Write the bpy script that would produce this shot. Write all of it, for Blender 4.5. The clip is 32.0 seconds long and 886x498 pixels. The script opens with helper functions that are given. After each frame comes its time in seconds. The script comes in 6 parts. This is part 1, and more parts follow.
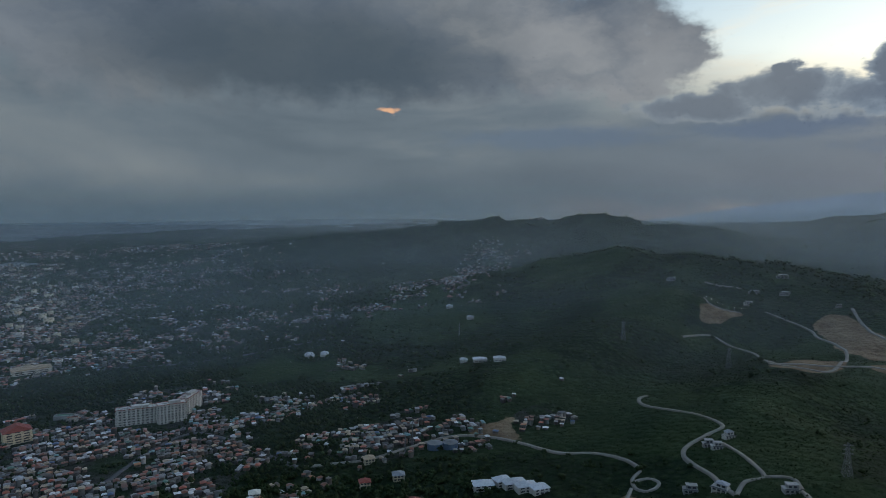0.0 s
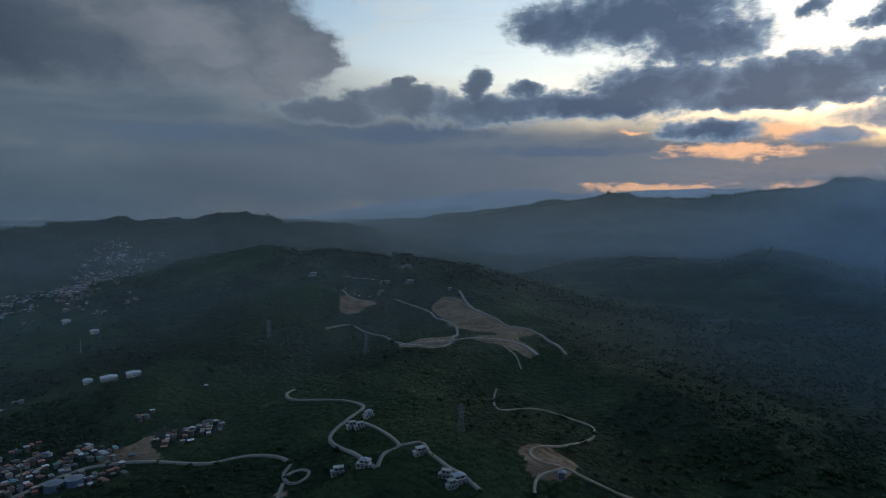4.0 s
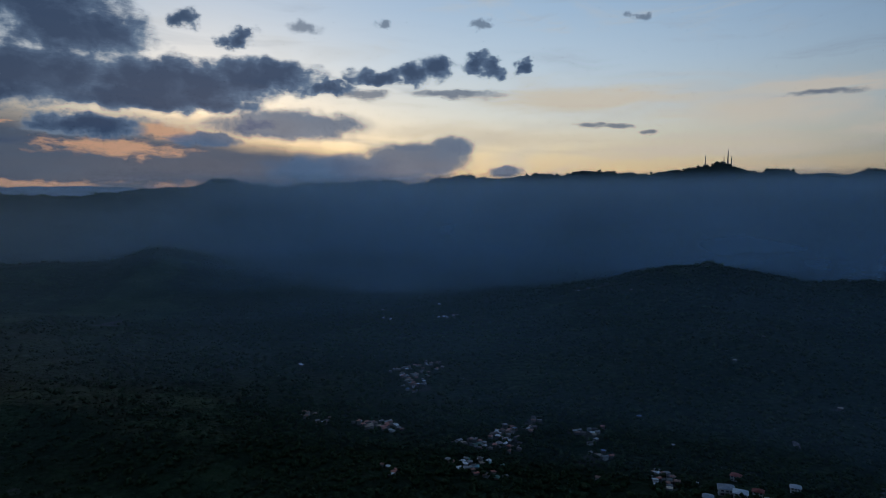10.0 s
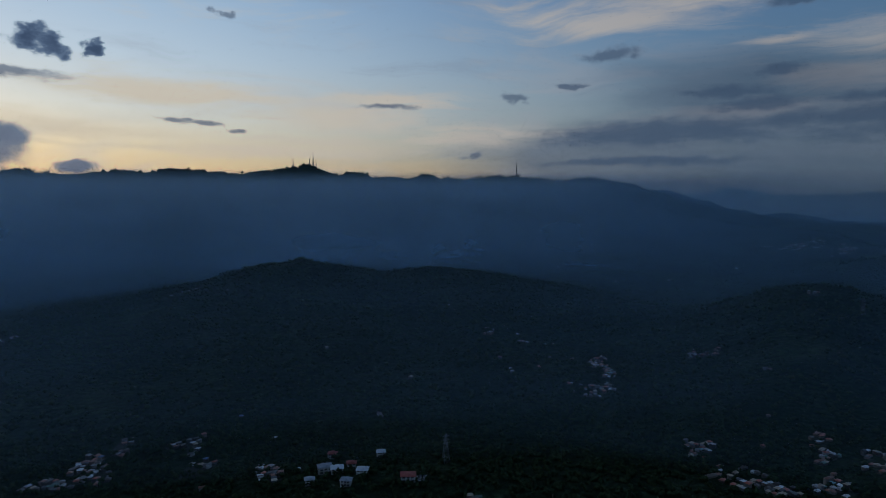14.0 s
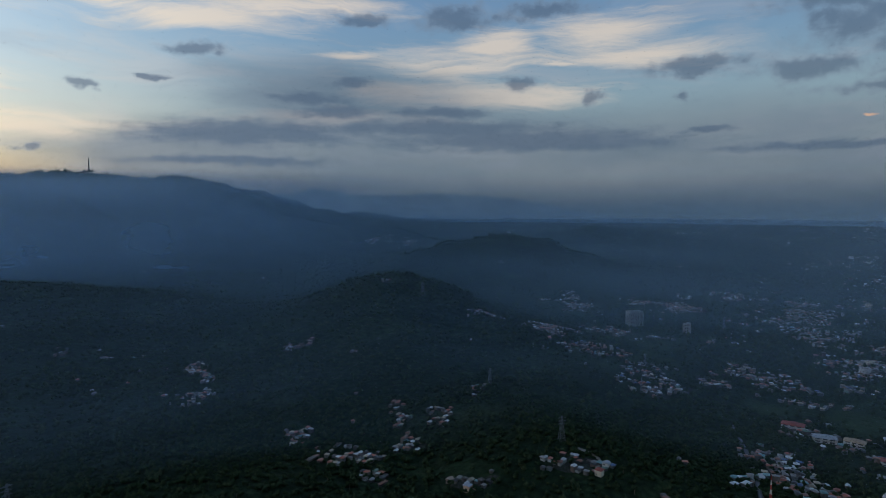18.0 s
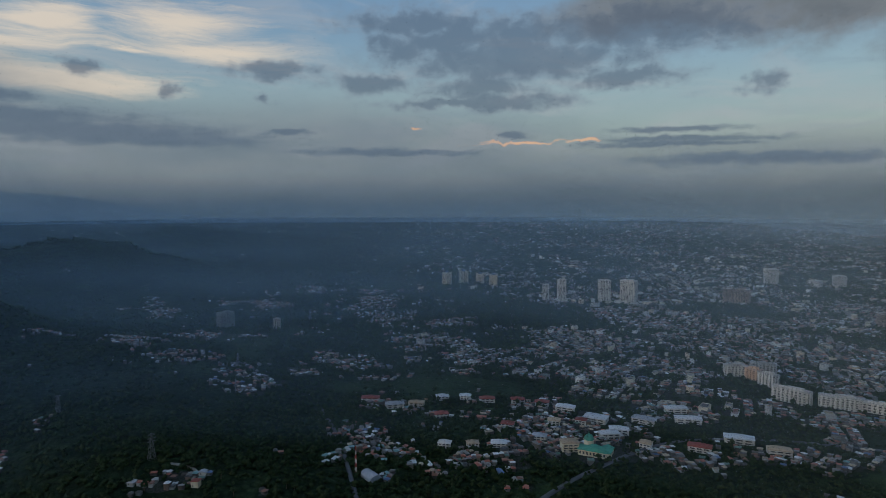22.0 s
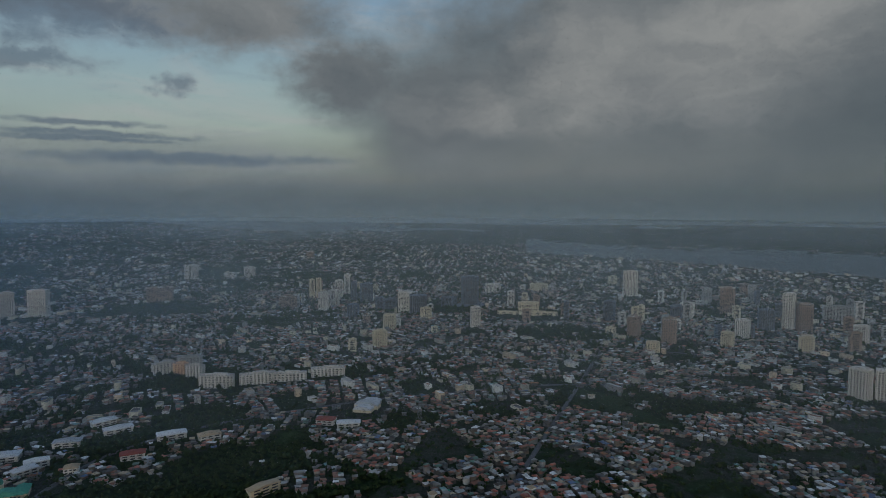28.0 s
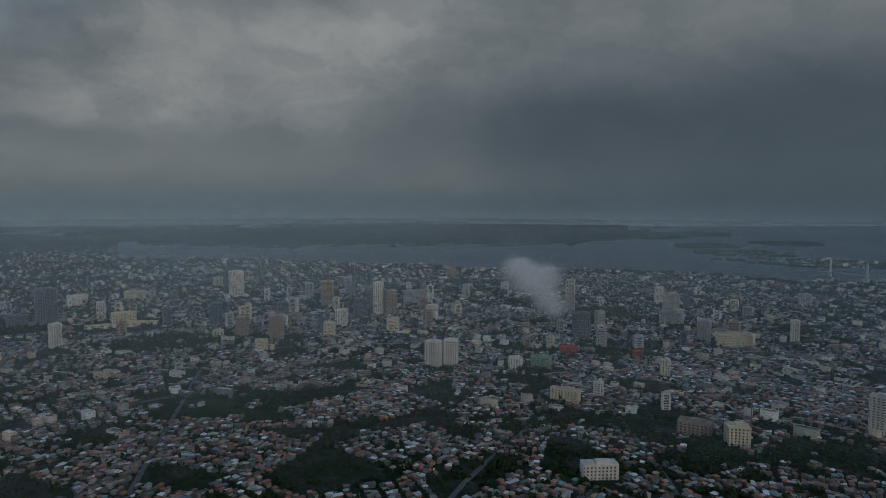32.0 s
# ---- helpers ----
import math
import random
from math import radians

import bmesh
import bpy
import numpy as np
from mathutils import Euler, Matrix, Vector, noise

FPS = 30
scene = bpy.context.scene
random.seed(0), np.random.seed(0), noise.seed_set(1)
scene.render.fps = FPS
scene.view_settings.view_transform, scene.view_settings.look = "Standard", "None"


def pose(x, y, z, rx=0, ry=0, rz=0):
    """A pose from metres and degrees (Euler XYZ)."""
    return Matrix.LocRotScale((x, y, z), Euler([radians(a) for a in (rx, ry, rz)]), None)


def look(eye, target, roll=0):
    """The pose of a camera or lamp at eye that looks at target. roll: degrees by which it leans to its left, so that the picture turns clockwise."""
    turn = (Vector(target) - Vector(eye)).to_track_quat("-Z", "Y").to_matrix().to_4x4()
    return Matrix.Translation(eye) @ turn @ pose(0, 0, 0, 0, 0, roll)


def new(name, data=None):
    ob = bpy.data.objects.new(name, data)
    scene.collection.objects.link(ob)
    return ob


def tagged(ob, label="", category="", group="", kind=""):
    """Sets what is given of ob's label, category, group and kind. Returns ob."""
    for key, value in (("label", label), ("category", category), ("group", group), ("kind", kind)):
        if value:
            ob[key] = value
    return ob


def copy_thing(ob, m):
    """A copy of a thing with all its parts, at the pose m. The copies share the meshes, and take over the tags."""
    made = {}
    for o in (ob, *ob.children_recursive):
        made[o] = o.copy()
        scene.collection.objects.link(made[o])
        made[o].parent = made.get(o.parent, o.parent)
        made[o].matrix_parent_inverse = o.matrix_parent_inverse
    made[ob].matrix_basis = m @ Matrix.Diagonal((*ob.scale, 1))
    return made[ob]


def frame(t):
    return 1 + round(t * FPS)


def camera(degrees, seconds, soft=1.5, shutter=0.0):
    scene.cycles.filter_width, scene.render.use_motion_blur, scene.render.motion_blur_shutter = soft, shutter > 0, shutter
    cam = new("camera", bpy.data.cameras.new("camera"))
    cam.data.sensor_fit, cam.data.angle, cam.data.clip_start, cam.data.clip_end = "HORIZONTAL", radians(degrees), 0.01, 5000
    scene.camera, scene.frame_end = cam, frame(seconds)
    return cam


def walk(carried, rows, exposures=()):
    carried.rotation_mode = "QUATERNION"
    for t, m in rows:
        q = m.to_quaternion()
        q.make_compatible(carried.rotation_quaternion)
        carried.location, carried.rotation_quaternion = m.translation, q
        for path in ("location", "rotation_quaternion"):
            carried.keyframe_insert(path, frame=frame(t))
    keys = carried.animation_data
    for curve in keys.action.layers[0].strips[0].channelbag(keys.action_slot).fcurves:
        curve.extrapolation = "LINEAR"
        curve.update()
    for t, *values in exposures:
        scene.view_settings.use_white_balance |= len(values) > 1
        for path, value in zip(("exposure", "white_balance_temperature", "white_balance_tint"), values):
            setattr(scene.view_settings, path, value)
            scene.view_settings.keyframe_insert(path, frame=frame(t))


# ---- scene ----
# The camera hangs still in the air and turns to its right, 300 m above the plain.
EYE = 300.0
cam = camera(69.9, 32.0, soft=0.8)
TURNS = [
    (0.0, 0.0), (0.5, 4.54), (1.0, 8.9), (1.5, 12.77), (2.0, 16.54), (2.5, 20.3), (4.5, 35.35), (5.0, 39.15), (5.5, 43.13),
    (6.0, 47.59), (6.5, 52.07), (7.0, 56.48), (7.5, 60.91), (8.0, 65.36), (8.5, 69.82), (9.0, 74.27), (9.5, 78.68),
    (10.0, 83.15), (10.5, 87.58), (11.0, 92.04), (11.5, 96.46), (12.0, 100.93), (12.5, 105.39), (13.0, 109.83),
    (13.5, 114.27), (14.0, 118.7), (14.5, 123.16), (16.5, 141.0), (17.0, 145.41), (17.5, 149.85), (18.0, 154.32),
    (18.5, 158.78), (19.0, 163.35), (19.5, 168.22), (20.0, 173.15), (20.5, 177.95), (21.0, 182.26), (21.5, 186.34),
    (22.0, 190.42), (22.5, 194.48), (23.0, 198.59), (23.5, 202.66), (24.0, 206.74), (24.5, 210.85), (25.0, 214.95),
    (25.5, 219.03), (27.5, 235.38), (28.0, 239.64), (28.5, 243.97), (29.0, 248.32), (29.5, 252.64), (30.0, 256.95),
    (30.5, 261.31), (31.0, 265.59), (31.5, 269.93), (32.0, 274.36),
]
# the picture darkens while the bright western sky is in view
LIGHT = [(0.0, 0.4, 6750, 9), (2.0, 0.18, 6150, 10), (5.0, -0.22, 5950, 9), (6.0, -0.55, 5800, 10), (7.5, -0.9, 5600, 10), (9.0, -0.95, 5400, 11), (13.0, -1.03, 5300, 11), (16.5, -0.36, 5720, 10), (19.0, 0.03, 6150, 10), (22.0, 0.04, 6380, 9), (25.0, 0.05, 6850, 9), (28.0, -0.06, 6750, 8), (32.0, -0.05, 6700, 8)]
walk(cam, [(t, pose(0, 0, EYE, 86.1 - 0.15 * min(t / 6, 1), -0.08, -a)) for t, a in TURNS], LIGHT)


# ---- node helpers ----
def lin(r, g, b):
    """A colour given in display steps of 0 to 255, as linear light."""
    return tuple(((c / 255 + 0.055) / 1.055) ** 2.4 if c > 10 else c / 255 / 12.92 for c in (r, g, b))


class Nodes:
    """Short ways to lay down shader nodes."""

    def __init__(self, tree):
        self.tree = tree
        tree.nodes.clear()

    def put(self, kind, ins=()):
        n = self.tree.nodes.new(kind)
        for k, v in dict(ins).items():
            self.feed(n.inputs[k], v)
        return n

    def feed(self, socket, v):
        if isinstance(v, bpy.types.NodeSocket):
            self.tree.links.new(v, socket)
        elif isinstance(v, (tuple, list)) and socket.type == "RGBA" and len(v) == 3:
            socket.default_value = (*v, 1)
        else:
            socket.default_value = v

    def math(self, op, a, b=0.0, c=0.0):
        n = self.put("ShaderNodeMath")
        n.operation = op
        for s, v in zip(n.inputs, (a, b, c)):
            self.feed(s, v)
        return n.outputs[0]

    def vec(self, op, a, b=(0, 0, 0), c=(0, 0, 0)):
        n = self.put("ShaderNodeVectorMath")
        n.operation = op
        for s, v in zip(n.inputs, (a, b, c)):
            self.feed(s, v)
        return n.outputs["Value"] if op in ("LENGTH", "DISTANCE", "DOT_PRODUCT") else n.outputs[0]

    def xyz(self, x=0.0, y=0.0, z=0.0):
        return self.put("ShaderNodeCombineXYZ", {0: x, 1: y, 2: z}).outputs[0]

    def noise(self, vector, scale, detail=4, rough=0.55, warp=0.0):
        return self.put("ShaderNodeTexNoise", {"Vector": vector, "Scale": scale, "Detail": detail, "Roughness": rough, "Distortion": warp}).outputs[0]

    def step(self, v, lo, hi, smooth=True):
        n = self.put("ShaderNodeMapRange", {"Value": v, "From Min": lo, "From Max": hi})
        n.interpolation_type = "SMOOTHSTEP" if smooth else "LINEAR"
        return n.outputs[0]

    def mix(self, fac, a, b, how="MIX"):
        n = self.put("ShaderNodeMix")
        n.data_type, n.blend_type = "RGBA", how
        for i, v in ((0, fac), (6, a), (7, b)):
            self.feed(n.inputs[i], v)
        return n.outputs[2]

    def ramp(self, v, stops, how="LINEAR"):
        n = self.put("ShaderNodeValToRGB", {"Fac": v})
        n.color_ramp.interpolation = how
        while len(n.color_ramp.elements) < len(stops):
            n.color_ramp.elements.new(1.0)
        for e, (p, c) in zip(n.color_ramp.elements, stops):
            e.position, e.color = p, (*c, 1)
        return n.outputs[0]


# ---- sky: a cloudy evening, the sun low behind the western mountains ----
SUN_AZ, SUN_EL = 62.0, 4.0
MID = 137.0  # the bearing opposite to the seam of the sky's own coordinates

world = bpy.data.worlds.new("evening_sky")
scene.world = world
world.use_nodes = True
W = Nodes(world.node_tree)
way = W.put("ShaderNodeTexCoord").outputs["Generated"]
spin = W.put("ShaderNodeVectorRotate", {"Vector": way, "Angle": radians(MID)})
spin.rotation_type = "Z_AXIS"
turned = spin.outputs[0]
sep = W.put("ShaderNodeSeparateXYZ", {0: turned})
az = W.math("ADD", W.math("MULTIPLY", W.math("ARCTAN2", sep.outputs[0], sep.outputs[1]), 57.2958), MID)
el = W.math("MULTIPLY", W.math("ARCSINE", sep.outputs[2]), 57.2958)
flat = W.xyz(az, el)
# ragged edges: the coordinates are pushed about by noise at two sizes
puff = W.vec("SUBTRACT", W.put("ShaderNodeTexNoise", {"Vector": W.vec("MULTIPLY", flat, (1, 1.7, 1)), "Scale": 0.18, "Detail": 7, "Roughness": 0.62}).outputs[1], (0.5, 0.5, 0.5))
wisp = W.vec("SUBTRACT", W.put("ShaderNodeTexNoise", {"Vector": W.vec("MULTIPLY", flat, (0.35, 1.6, 1)), "Scale": 0.2, "Detail": 6, "Roughness": 0.62}).outputs[1], (0.5, 0.5, 0.5))
soft_n = W.vec("SUBTRACT", W.put("ShaderNodeTexNoise", {"Vector": W.vec("MULTIPLY", flat, (1, 1.5, 1)), "Scale": 0.07, "Detail": 5, "Roughness": 0.5}).outputs[1], (0.5, 0.5, 0.5))


def shapes(place, rows):
    """How deep a direction lies inside the nearest of some ellipses (bearing, elevation, half width, half height): 1 in the middle, 0 on the rim."""
    best = None
    for a, e, w, h in rows:
        d = W.vec("LENGTH", W.vec("MULTIPLY_ADD", place, (1 / w, 1 / h, 0), (-a / w, -e / h, 0)))
        best = d if best is None else W.math("SMOOTH_MIN", best, d, 0.25)
    return W.math("SUBTRACT", 1.0, best)


near_sun = W.math("MULTIPLY", W.step(az, -5.0, 42.0), W.step(az, 150.0, 84.0))
up = W.math("DIVIDE", el, 30.0)
west = W.ramp(up, [(0.0, lin(226, 160, 120)), (0.07, lin(250, 200, 140)), (0.15, lin(250, 218, 168)), (0.26, lin(240, 230, 206)), (0.4, lin(216, 224, 222)), (0.55, lin(190, 208, 218)), (1.0, lin(120, 152, 192))])
east = W.ramp(up, [(0.0, lin(80, 98, 110)), (0.1, lin(98, 114, 124)), (0.2, lin(116, 133, 143)), (0.33, lin(120, 142, 156)), (0.45, lin(108, 137, 162)), (0.6, lin(98, 129, 163)), (1.0, lin(98, 128, 166))])
clear = W.mix(near_sun, east, west)
air = W.put("ShaderNodeTexSky")
air.sky_type, air.sun_disc, air.sun_elevation, air.sun_rotation = "NISHITA", False, radians(SUN_EL), radians(SUN_AZ)
clear = W.mix(0.05, clear, air.outputs[0])
mottle = W.noise(W.vec("MULTIPLY", flat, (0.3, 1.3, 1)), 0.22, 6, 0.6, 0.8)
streak = W.noise(W.vec("MULTIPLY", W.vec("MULTIPLY_ADD", soft_n, (6, 5, 0), flat), (0.12, 1.1, 1)), 0.5, 7, 0.62, 0.5)
clear = W.mix(W.math("MULTIPLY", W.step(streak, 0.5, 0.75), 0.35), clear, W.mix(near_sun, lin(120, 138, 156), lin(196, 196, 192)))
clear = W.mix(W.math("MULTIPLY", W.step(mottle, 0.48, 0.72), 0.45), clear, W.mix(near_sun, lin(170, 172, 176), lin(240, 226, 200)))

# thin bright cirrus
CIRRUS = [(131.9, 15.3, 8, 1.3), (145.7, 12.8, 2.8, 0.4), (150.7, 9.6, 4.0, 1.0), (110.1, 7.2, 7.1, 1.7), (114.0, 9.2, 8.3, 0.7), (168.3, 14.3, 4.6, 1.5), (164.5, 12.2, 2.7, 0.3), (102.8, 4.8, 9.7, 0.6), (97.8, 9.0, 9.9, 0.8), (159.4, 13.8, 3.6, 0.8), (88, 6, 8, 1.2), (140, 16.5, 9, 1.0), (154, 12, 10, 1.2), (145, 7.6, 8, 0.8), (172, 12.5, 7, 1.0), (122, 6.2, 9, 0.9), (160, 9.5, 8, 0.9)]
cirrus = W.math("ADD", W.math("MULTIPLY", W.math("SUBTRACT", streak, 0.5), 3.4), shapes(W.vec("MULTIPLY_ADD", wisp, (7, 2.4, 0), flat), CIRRUS))
sky = W.mix(W.math("MULTIPLY", W.step(cirrus, -0.55, 0.95), 0.8), clear, W.mix(near_sun, lin(224, 208, 188), lin(252, 226, 184)))
knob = W.vec("SUBTRACT", W.put("ShaderNodeTexNoise", {"Vector": flat, "Scale": 0.6, "Detail": 5, "Roughness": 0.52}).outputs[1], (0.5, 0.5, 0.5))
# grey veils of rain and haze, soft at the rim
VEIL = [(-15, 5, 46, 9), (26, 3.6, 28, 5.6), (50, 2.8, 22, 4.4), (66, 2.4, 13, 2.8), (256, 6, 24, 12), (300, 8, 34, 18)]
VEIL2 = [(134, 4, 11, 3.4), (146, 8, 13, 4.4), (155, 3.6, 20, 4.6), (180, 3.0, 26, 5.0), (212, 1.5, 26, 3.8)]
veil_at = W.vec("MULTIPLY_ADD", soft_n, (14, 4, 0), W.vec("MULTIPLY_ADD", wisp, (7, 1.6, 0), flat))
veil_n = W.noise(W.vec("MULTIPLY", W.vec("MULTIPLY_ADD", wisp, (6, 2, 0), flat), (0.3, 1.2, 1)), 0.11, 7, 0.56, 0.6)
warm = W.step(az, 150.0, 215.0)
veil_tone = W.mix(warm, W.ramp(veil_n, [(0.3, lin(72, 85, 97)), (0.5, lin(89, 101, 112)), (0.7, lin(113, 121, 127))]), W.ramp(veil_n, [(0.3, lin(82, 93, 102)), (0.5, lin(94, 103, 110)), (0.7, lin(110, 116, 120))]))
sky = W.mix(W.math("MULTIPLY", W.step(shapes(veil_at, VEIL2), -0.4, 0.5), 0.75), sky, W.ramp(veil_n, [(0.3, lin(84, 100, 116)), (0.5, lin(108, 121, 134)), (0.7, lin(132, 140, 146))]))
shower = W.step(az, 262.0, 290.0)
veil_tone = W.mix(W.math("MULTIPLY", shower, 0.75), veil_tone, lin(68, 82, 92))
veil_tone = W.mix(W.math("MULTIPLY", near_sun, 0.6), veil_tone, lin(82, 99, 120))
sky = W.mix(W.math("MULTIPLY", W.step(shapes(veil_at, VEIL), -0.3, 0.4), 0.97), sky, veil_tone)
# long grey bars of stratus
BARS = [(84.0, 9.7, 4.2, 0.35), (75.5, 9.5, 2.0, 0.45), (96.4, 7.0, 1.2, 0.25), (98.6, 6.7, 1.5, 0.25), (100.9, 6.1, 0.9, 0.2), (112.8, 8.6, 2.6, 0.25), (142.3, 9.1, 3.6, 0.5), (144.6, 8.0, 3.3, 0.6), (146.6, 10.4, 1.8, 0.4), (129.9, 10.1, 1.0, 0.25), (137.8, 6.0, 9.6, 1.1), (153.8, 8.1, 3.7, 0.6), (136.4, 3.6, 8.1, 0.4)]
BARS2 = [(154.4, 6.6, 11, 0.8), (163.3, 5.4, 12, 0.7), (211.5, 5.4, 6.7, 0.35), (196.9, 6.0, 1.5, 0.3), (210.7, 6.3, 4.9, 0.25), (177.0, 6.2, 2.2, 0.25), (161.3, 5.7, 13, 0.9), (209.8, 4.9, 6.5, 0.3), (217.8, 3.6, 11, 0.45), (186, 4.6, 8, 0.4), (28.6, 6.3, 7, 0.8), (10, 6, 9, 0.9), (42, 4.6, 8, 0.5)]
tatter = W.math("MULTIPLY", W.math("SUBTRACT", W.noise(W.vec("MULTIPLY", flat, (0.45, 1.6, 1)), 0.9, 6, 0.62), 0.5), 1.5)
bars = W.math("ADD", tatter, shapes(W.vec("MULTIPLY_ADD", knob, (3.6, 0.9, 0), W.vec("MULTIPLY_ADD", wisp, (6.0, 1.6, 0), flat)), BARS + BARS2))
sky = W.mix(W.math("MULTIPLY", W.step(bars, -0.45, 0.6), 0.75), sky, W.mix(near_sun, lin(86, 102, 120), lin(84, 98, 120)))
# the lid of cloud overhead
LID = [(-22, 17, 40, 8.6), (-2, 14.5, 20, 5.5), (11, 14, 8.5, 5.0), (19.2, 12.8, 3.4, 3.4), (16.0, 10, 3.8, 2.0), (209.9, 15.8, 10, 2.6), (221, 15.5, 11, 3.6), (231.5, 11, 7, 3.6), (240, 8, 8, 6), (262, 14, 25, 10), (300, 12, 40, 12)]
lid = shapes(W.vec("MULTIPLY_ADD", puff, (7, 4, 0), W.vec("MULTIPLY_ADD", soft_n, (6, 3, 0), flat)), LID)
lumps = W.noise(W.vec("MULTIPLY_ADD", puff, (6, 4, 0), W.vec("MULTIPLY", flat, (0.55, 1, 1))), 0.085, 6, 0.55, 0.3)
lid_tone = W.mix(warm, W.ramp(lumps, [(0.3, lin(68, 80, 96)), (0.45, lin(84, 95, 109)), (0.58, lin(102, 110, 119)), (0.72, lin(130, 134, 138))]), W.ramp(lumps, [(0.3, lin(90, 99, 107)), (0.45, lin(100, 108, 115)), (0.58, lin(109, 116, 122)), (0.72, lin(124, 129, 134))]))
billow = W.noise(W.vec("MULTIPLY_ADD", knob, (3, 2, 0), W.vec("MULTIPLY_ADD", puff, (5, 3, 0), W.vec("MULTIPLY", flat, (0.7, 1.25, 1)))), 0.2, 7, 0.6, 0.5)
lid_tone = W.mix(1.0, lid_tone, W.ramp(billow, [(0.28, (0.86, 0.87, 0.89)), (0.5, (1.0, 1.0, 1.0)), (0.72, (1.14, 1.13, 1.12))]), "MULTIPLY")
# a paler bank billows over the strait, a dark shower hangs beside it
bright = shapes(W.vec("MULTIPLY_ADD", puff, (8, 5, 0), flat), [(256, 10.8, 11, 3.4), (247, 8.0, 9, 2.4), (264, 13.5, 9, 3.4), (252, 13.6, 6, 2.2)])
lid_tone = W.mix(W.math("MULTIPLY", W.step(bright, -0.45, 0.6), 0.62), lid_tone, W.ramp(billow, [(0.3, lin(122, 127, 132)), (0.7, lin(156, 158, 159))]))
lit = shapes(W.vec("MULTIPLY_ADD", puff, (12, 8, 0), flat), [(19, 12, 4.5, 4.0), (14, 9.5, 4, 2.0), (10, 14.5, 5, 2.2)])
lid_tone = W.mix(W.math("MULTIPLY", W.step(lit, -0.9, 0.9), 0.5), lid_tone, lin(146, 149, 152))
murk = shapes(W.vec("MULTIPLY_ADD", soft_n, (10, 5, 0), flat), [(288, 6.0, 15, 5.0), (302, 5, 16, 7), (-12, 12, 16, 5)])
lid_tone = W.mix(W.math("MULTIPLY", W.step(murk, -0.5, 0.6), 0.8), lid_tone, lin(60, 73, 84))
lid = W.math("ADD", lid, W.math("MULTIPLY", W.math("SUBTRACT", W.noise(flat, 0.4, 6, 0.55), 0.5), 0.6))
sky = W.mix(W.mix(warm, W.step(lid, -0.12, 0.28), W.step(lid, -0.3, 0.5)), sky, lid_tone)
# gaps where the light of the low sun burns through
rags = W.math("MULTIPLY", W.math("SUBTRACT", W.noise(W.vec("MULTIPLY", flat, (1, 1.4, 1)), 0.5, 6, 0.54, 0.3), 0.5), 1.1)
GAPS = [(198.0, 5.4, 4.4, 0.16), (203.5, 5.3, 1.6, 0.2), (187.6, 6.6, 0.8, 0.14), (56.1, 4.4, 5.3, 0.8), (60.2, 6.1, 3.0, 0.6), (66.7, 6.9, 2.1, 0.4), (49.7, 1.6, 6.5, 0.35), (60.7, 1.3, 2.2, 0.3), (48.3, 6.1, 1.3, 0.2), (-4.8, 8.2, 0.9, 0.35)]
nick = W.math("MULTIPLY", W.math("SUBTRACT", W.noise(W.vec("MULTIPLY", flat, (0.6, 1.8, 1)), 1.6, 6, 0.65, 0.4), 0.5), 1.7)
glow = W.math("ADD", nick, W.math("ADD", rags, shapes(W.vec("MULTIPLY_ADD", wisp, (5, 2.0, 0), W.vec("MULTIPLY_ADD", knob, (2.6, 1.4, 0), flat)), GAPS)))
sky = W.mix(W.math("MULTIPLY", W.step(glow, -0.2, 0.65), W.math("ADD", 0.55, W.math("MULTIPLY", near_sun, 0.35))), sky, lin(246, 186, 138))
# dark heaps of cumulus
HEAPS_A = [(41.5, 15.3, 4.6, 2.2), (48.2, 15.6, 9.4, 3.0), (53.7, 13.2, 5.6, 2.3), (51, 9.8, 8, 2.0), (60.5, 9.8, 9, 2.0), (67, 10.6, 6.0, 1.6), (44, 8.6, 12, 1.5), (58, 8.6, 10, 1.2), (28.1, 9.1, 5.2, 1.5), (28.0, 10.3, 0.9, 0.8), (22, 8.2, 6, 1.2), (36.1, 8.4, 9, 1.5), (34.2, 10.5, 1.3, 1.5), (23.2, 8.5, 2.6, 0.8), (38.6, 10.0, 2.0, 0.8), (54.1, 6.1, 4.5, 1.0)]
HEAPS_D = [(76.8, 11.1, 2.6, 0.8), (80.3, 11.3, 2.0, 0.9), (82.4, 11.8, 1.6, 1.1), (86.0, 12.3, 1.7, 0.9), (87.4, 11.9, 1.2, 0.9), (90.0, 11.8, 0.9, 0.5), (65.7, 13.8, 1.9, 0.9), (61.4, 14.7, 1.3, 0.6), (72.8, 9.9, 2.6, 0.7)]
ragged = W.vec("MULTIPLY_ADD", knob, (2.0, 1.5, 0), W.vec("MULTIPLY_ADD", wisp, (3.0, 0.8, 0), W.vec("MULTIPLY_ADD", puff, (3.0, 1.6, 0), flat)))
heaps = W.math("ADD", W.math("ADD", W.math("MULTIPLY", rags, 0.85), W.math("MULTIPLY", nick, 0.16)), shapes(ragged, HEAPS_A))
shreds = W.math("ADD", W.math("ADD", W.math("MULTIPLY", rags, 1.5), W.math("MULTIPLY", nick, 0.35)), shapes(W.vec("MULTIPLY_ADD", knob, (3.2, 2.4, 0), W.vec("MULTIPLY_ADD", wisp, (2.0, 0.6, 0), flat)), HEAPS_D))
heaps = W.math("MAXIMUM", heaps, W.math("MULTIPLY", shreds, 0.8))
grain = W.noise(W.vec("MULTIPLY_ADD", knob, (2, 2, 0), flat), 0.3, 5, 0.55)
core = W.math("ADD", W.step(heaps, 0.0, 0.7), W.math("MULTIPLY", W.math("SUBTRACT", grain, 0.5), 1.6))
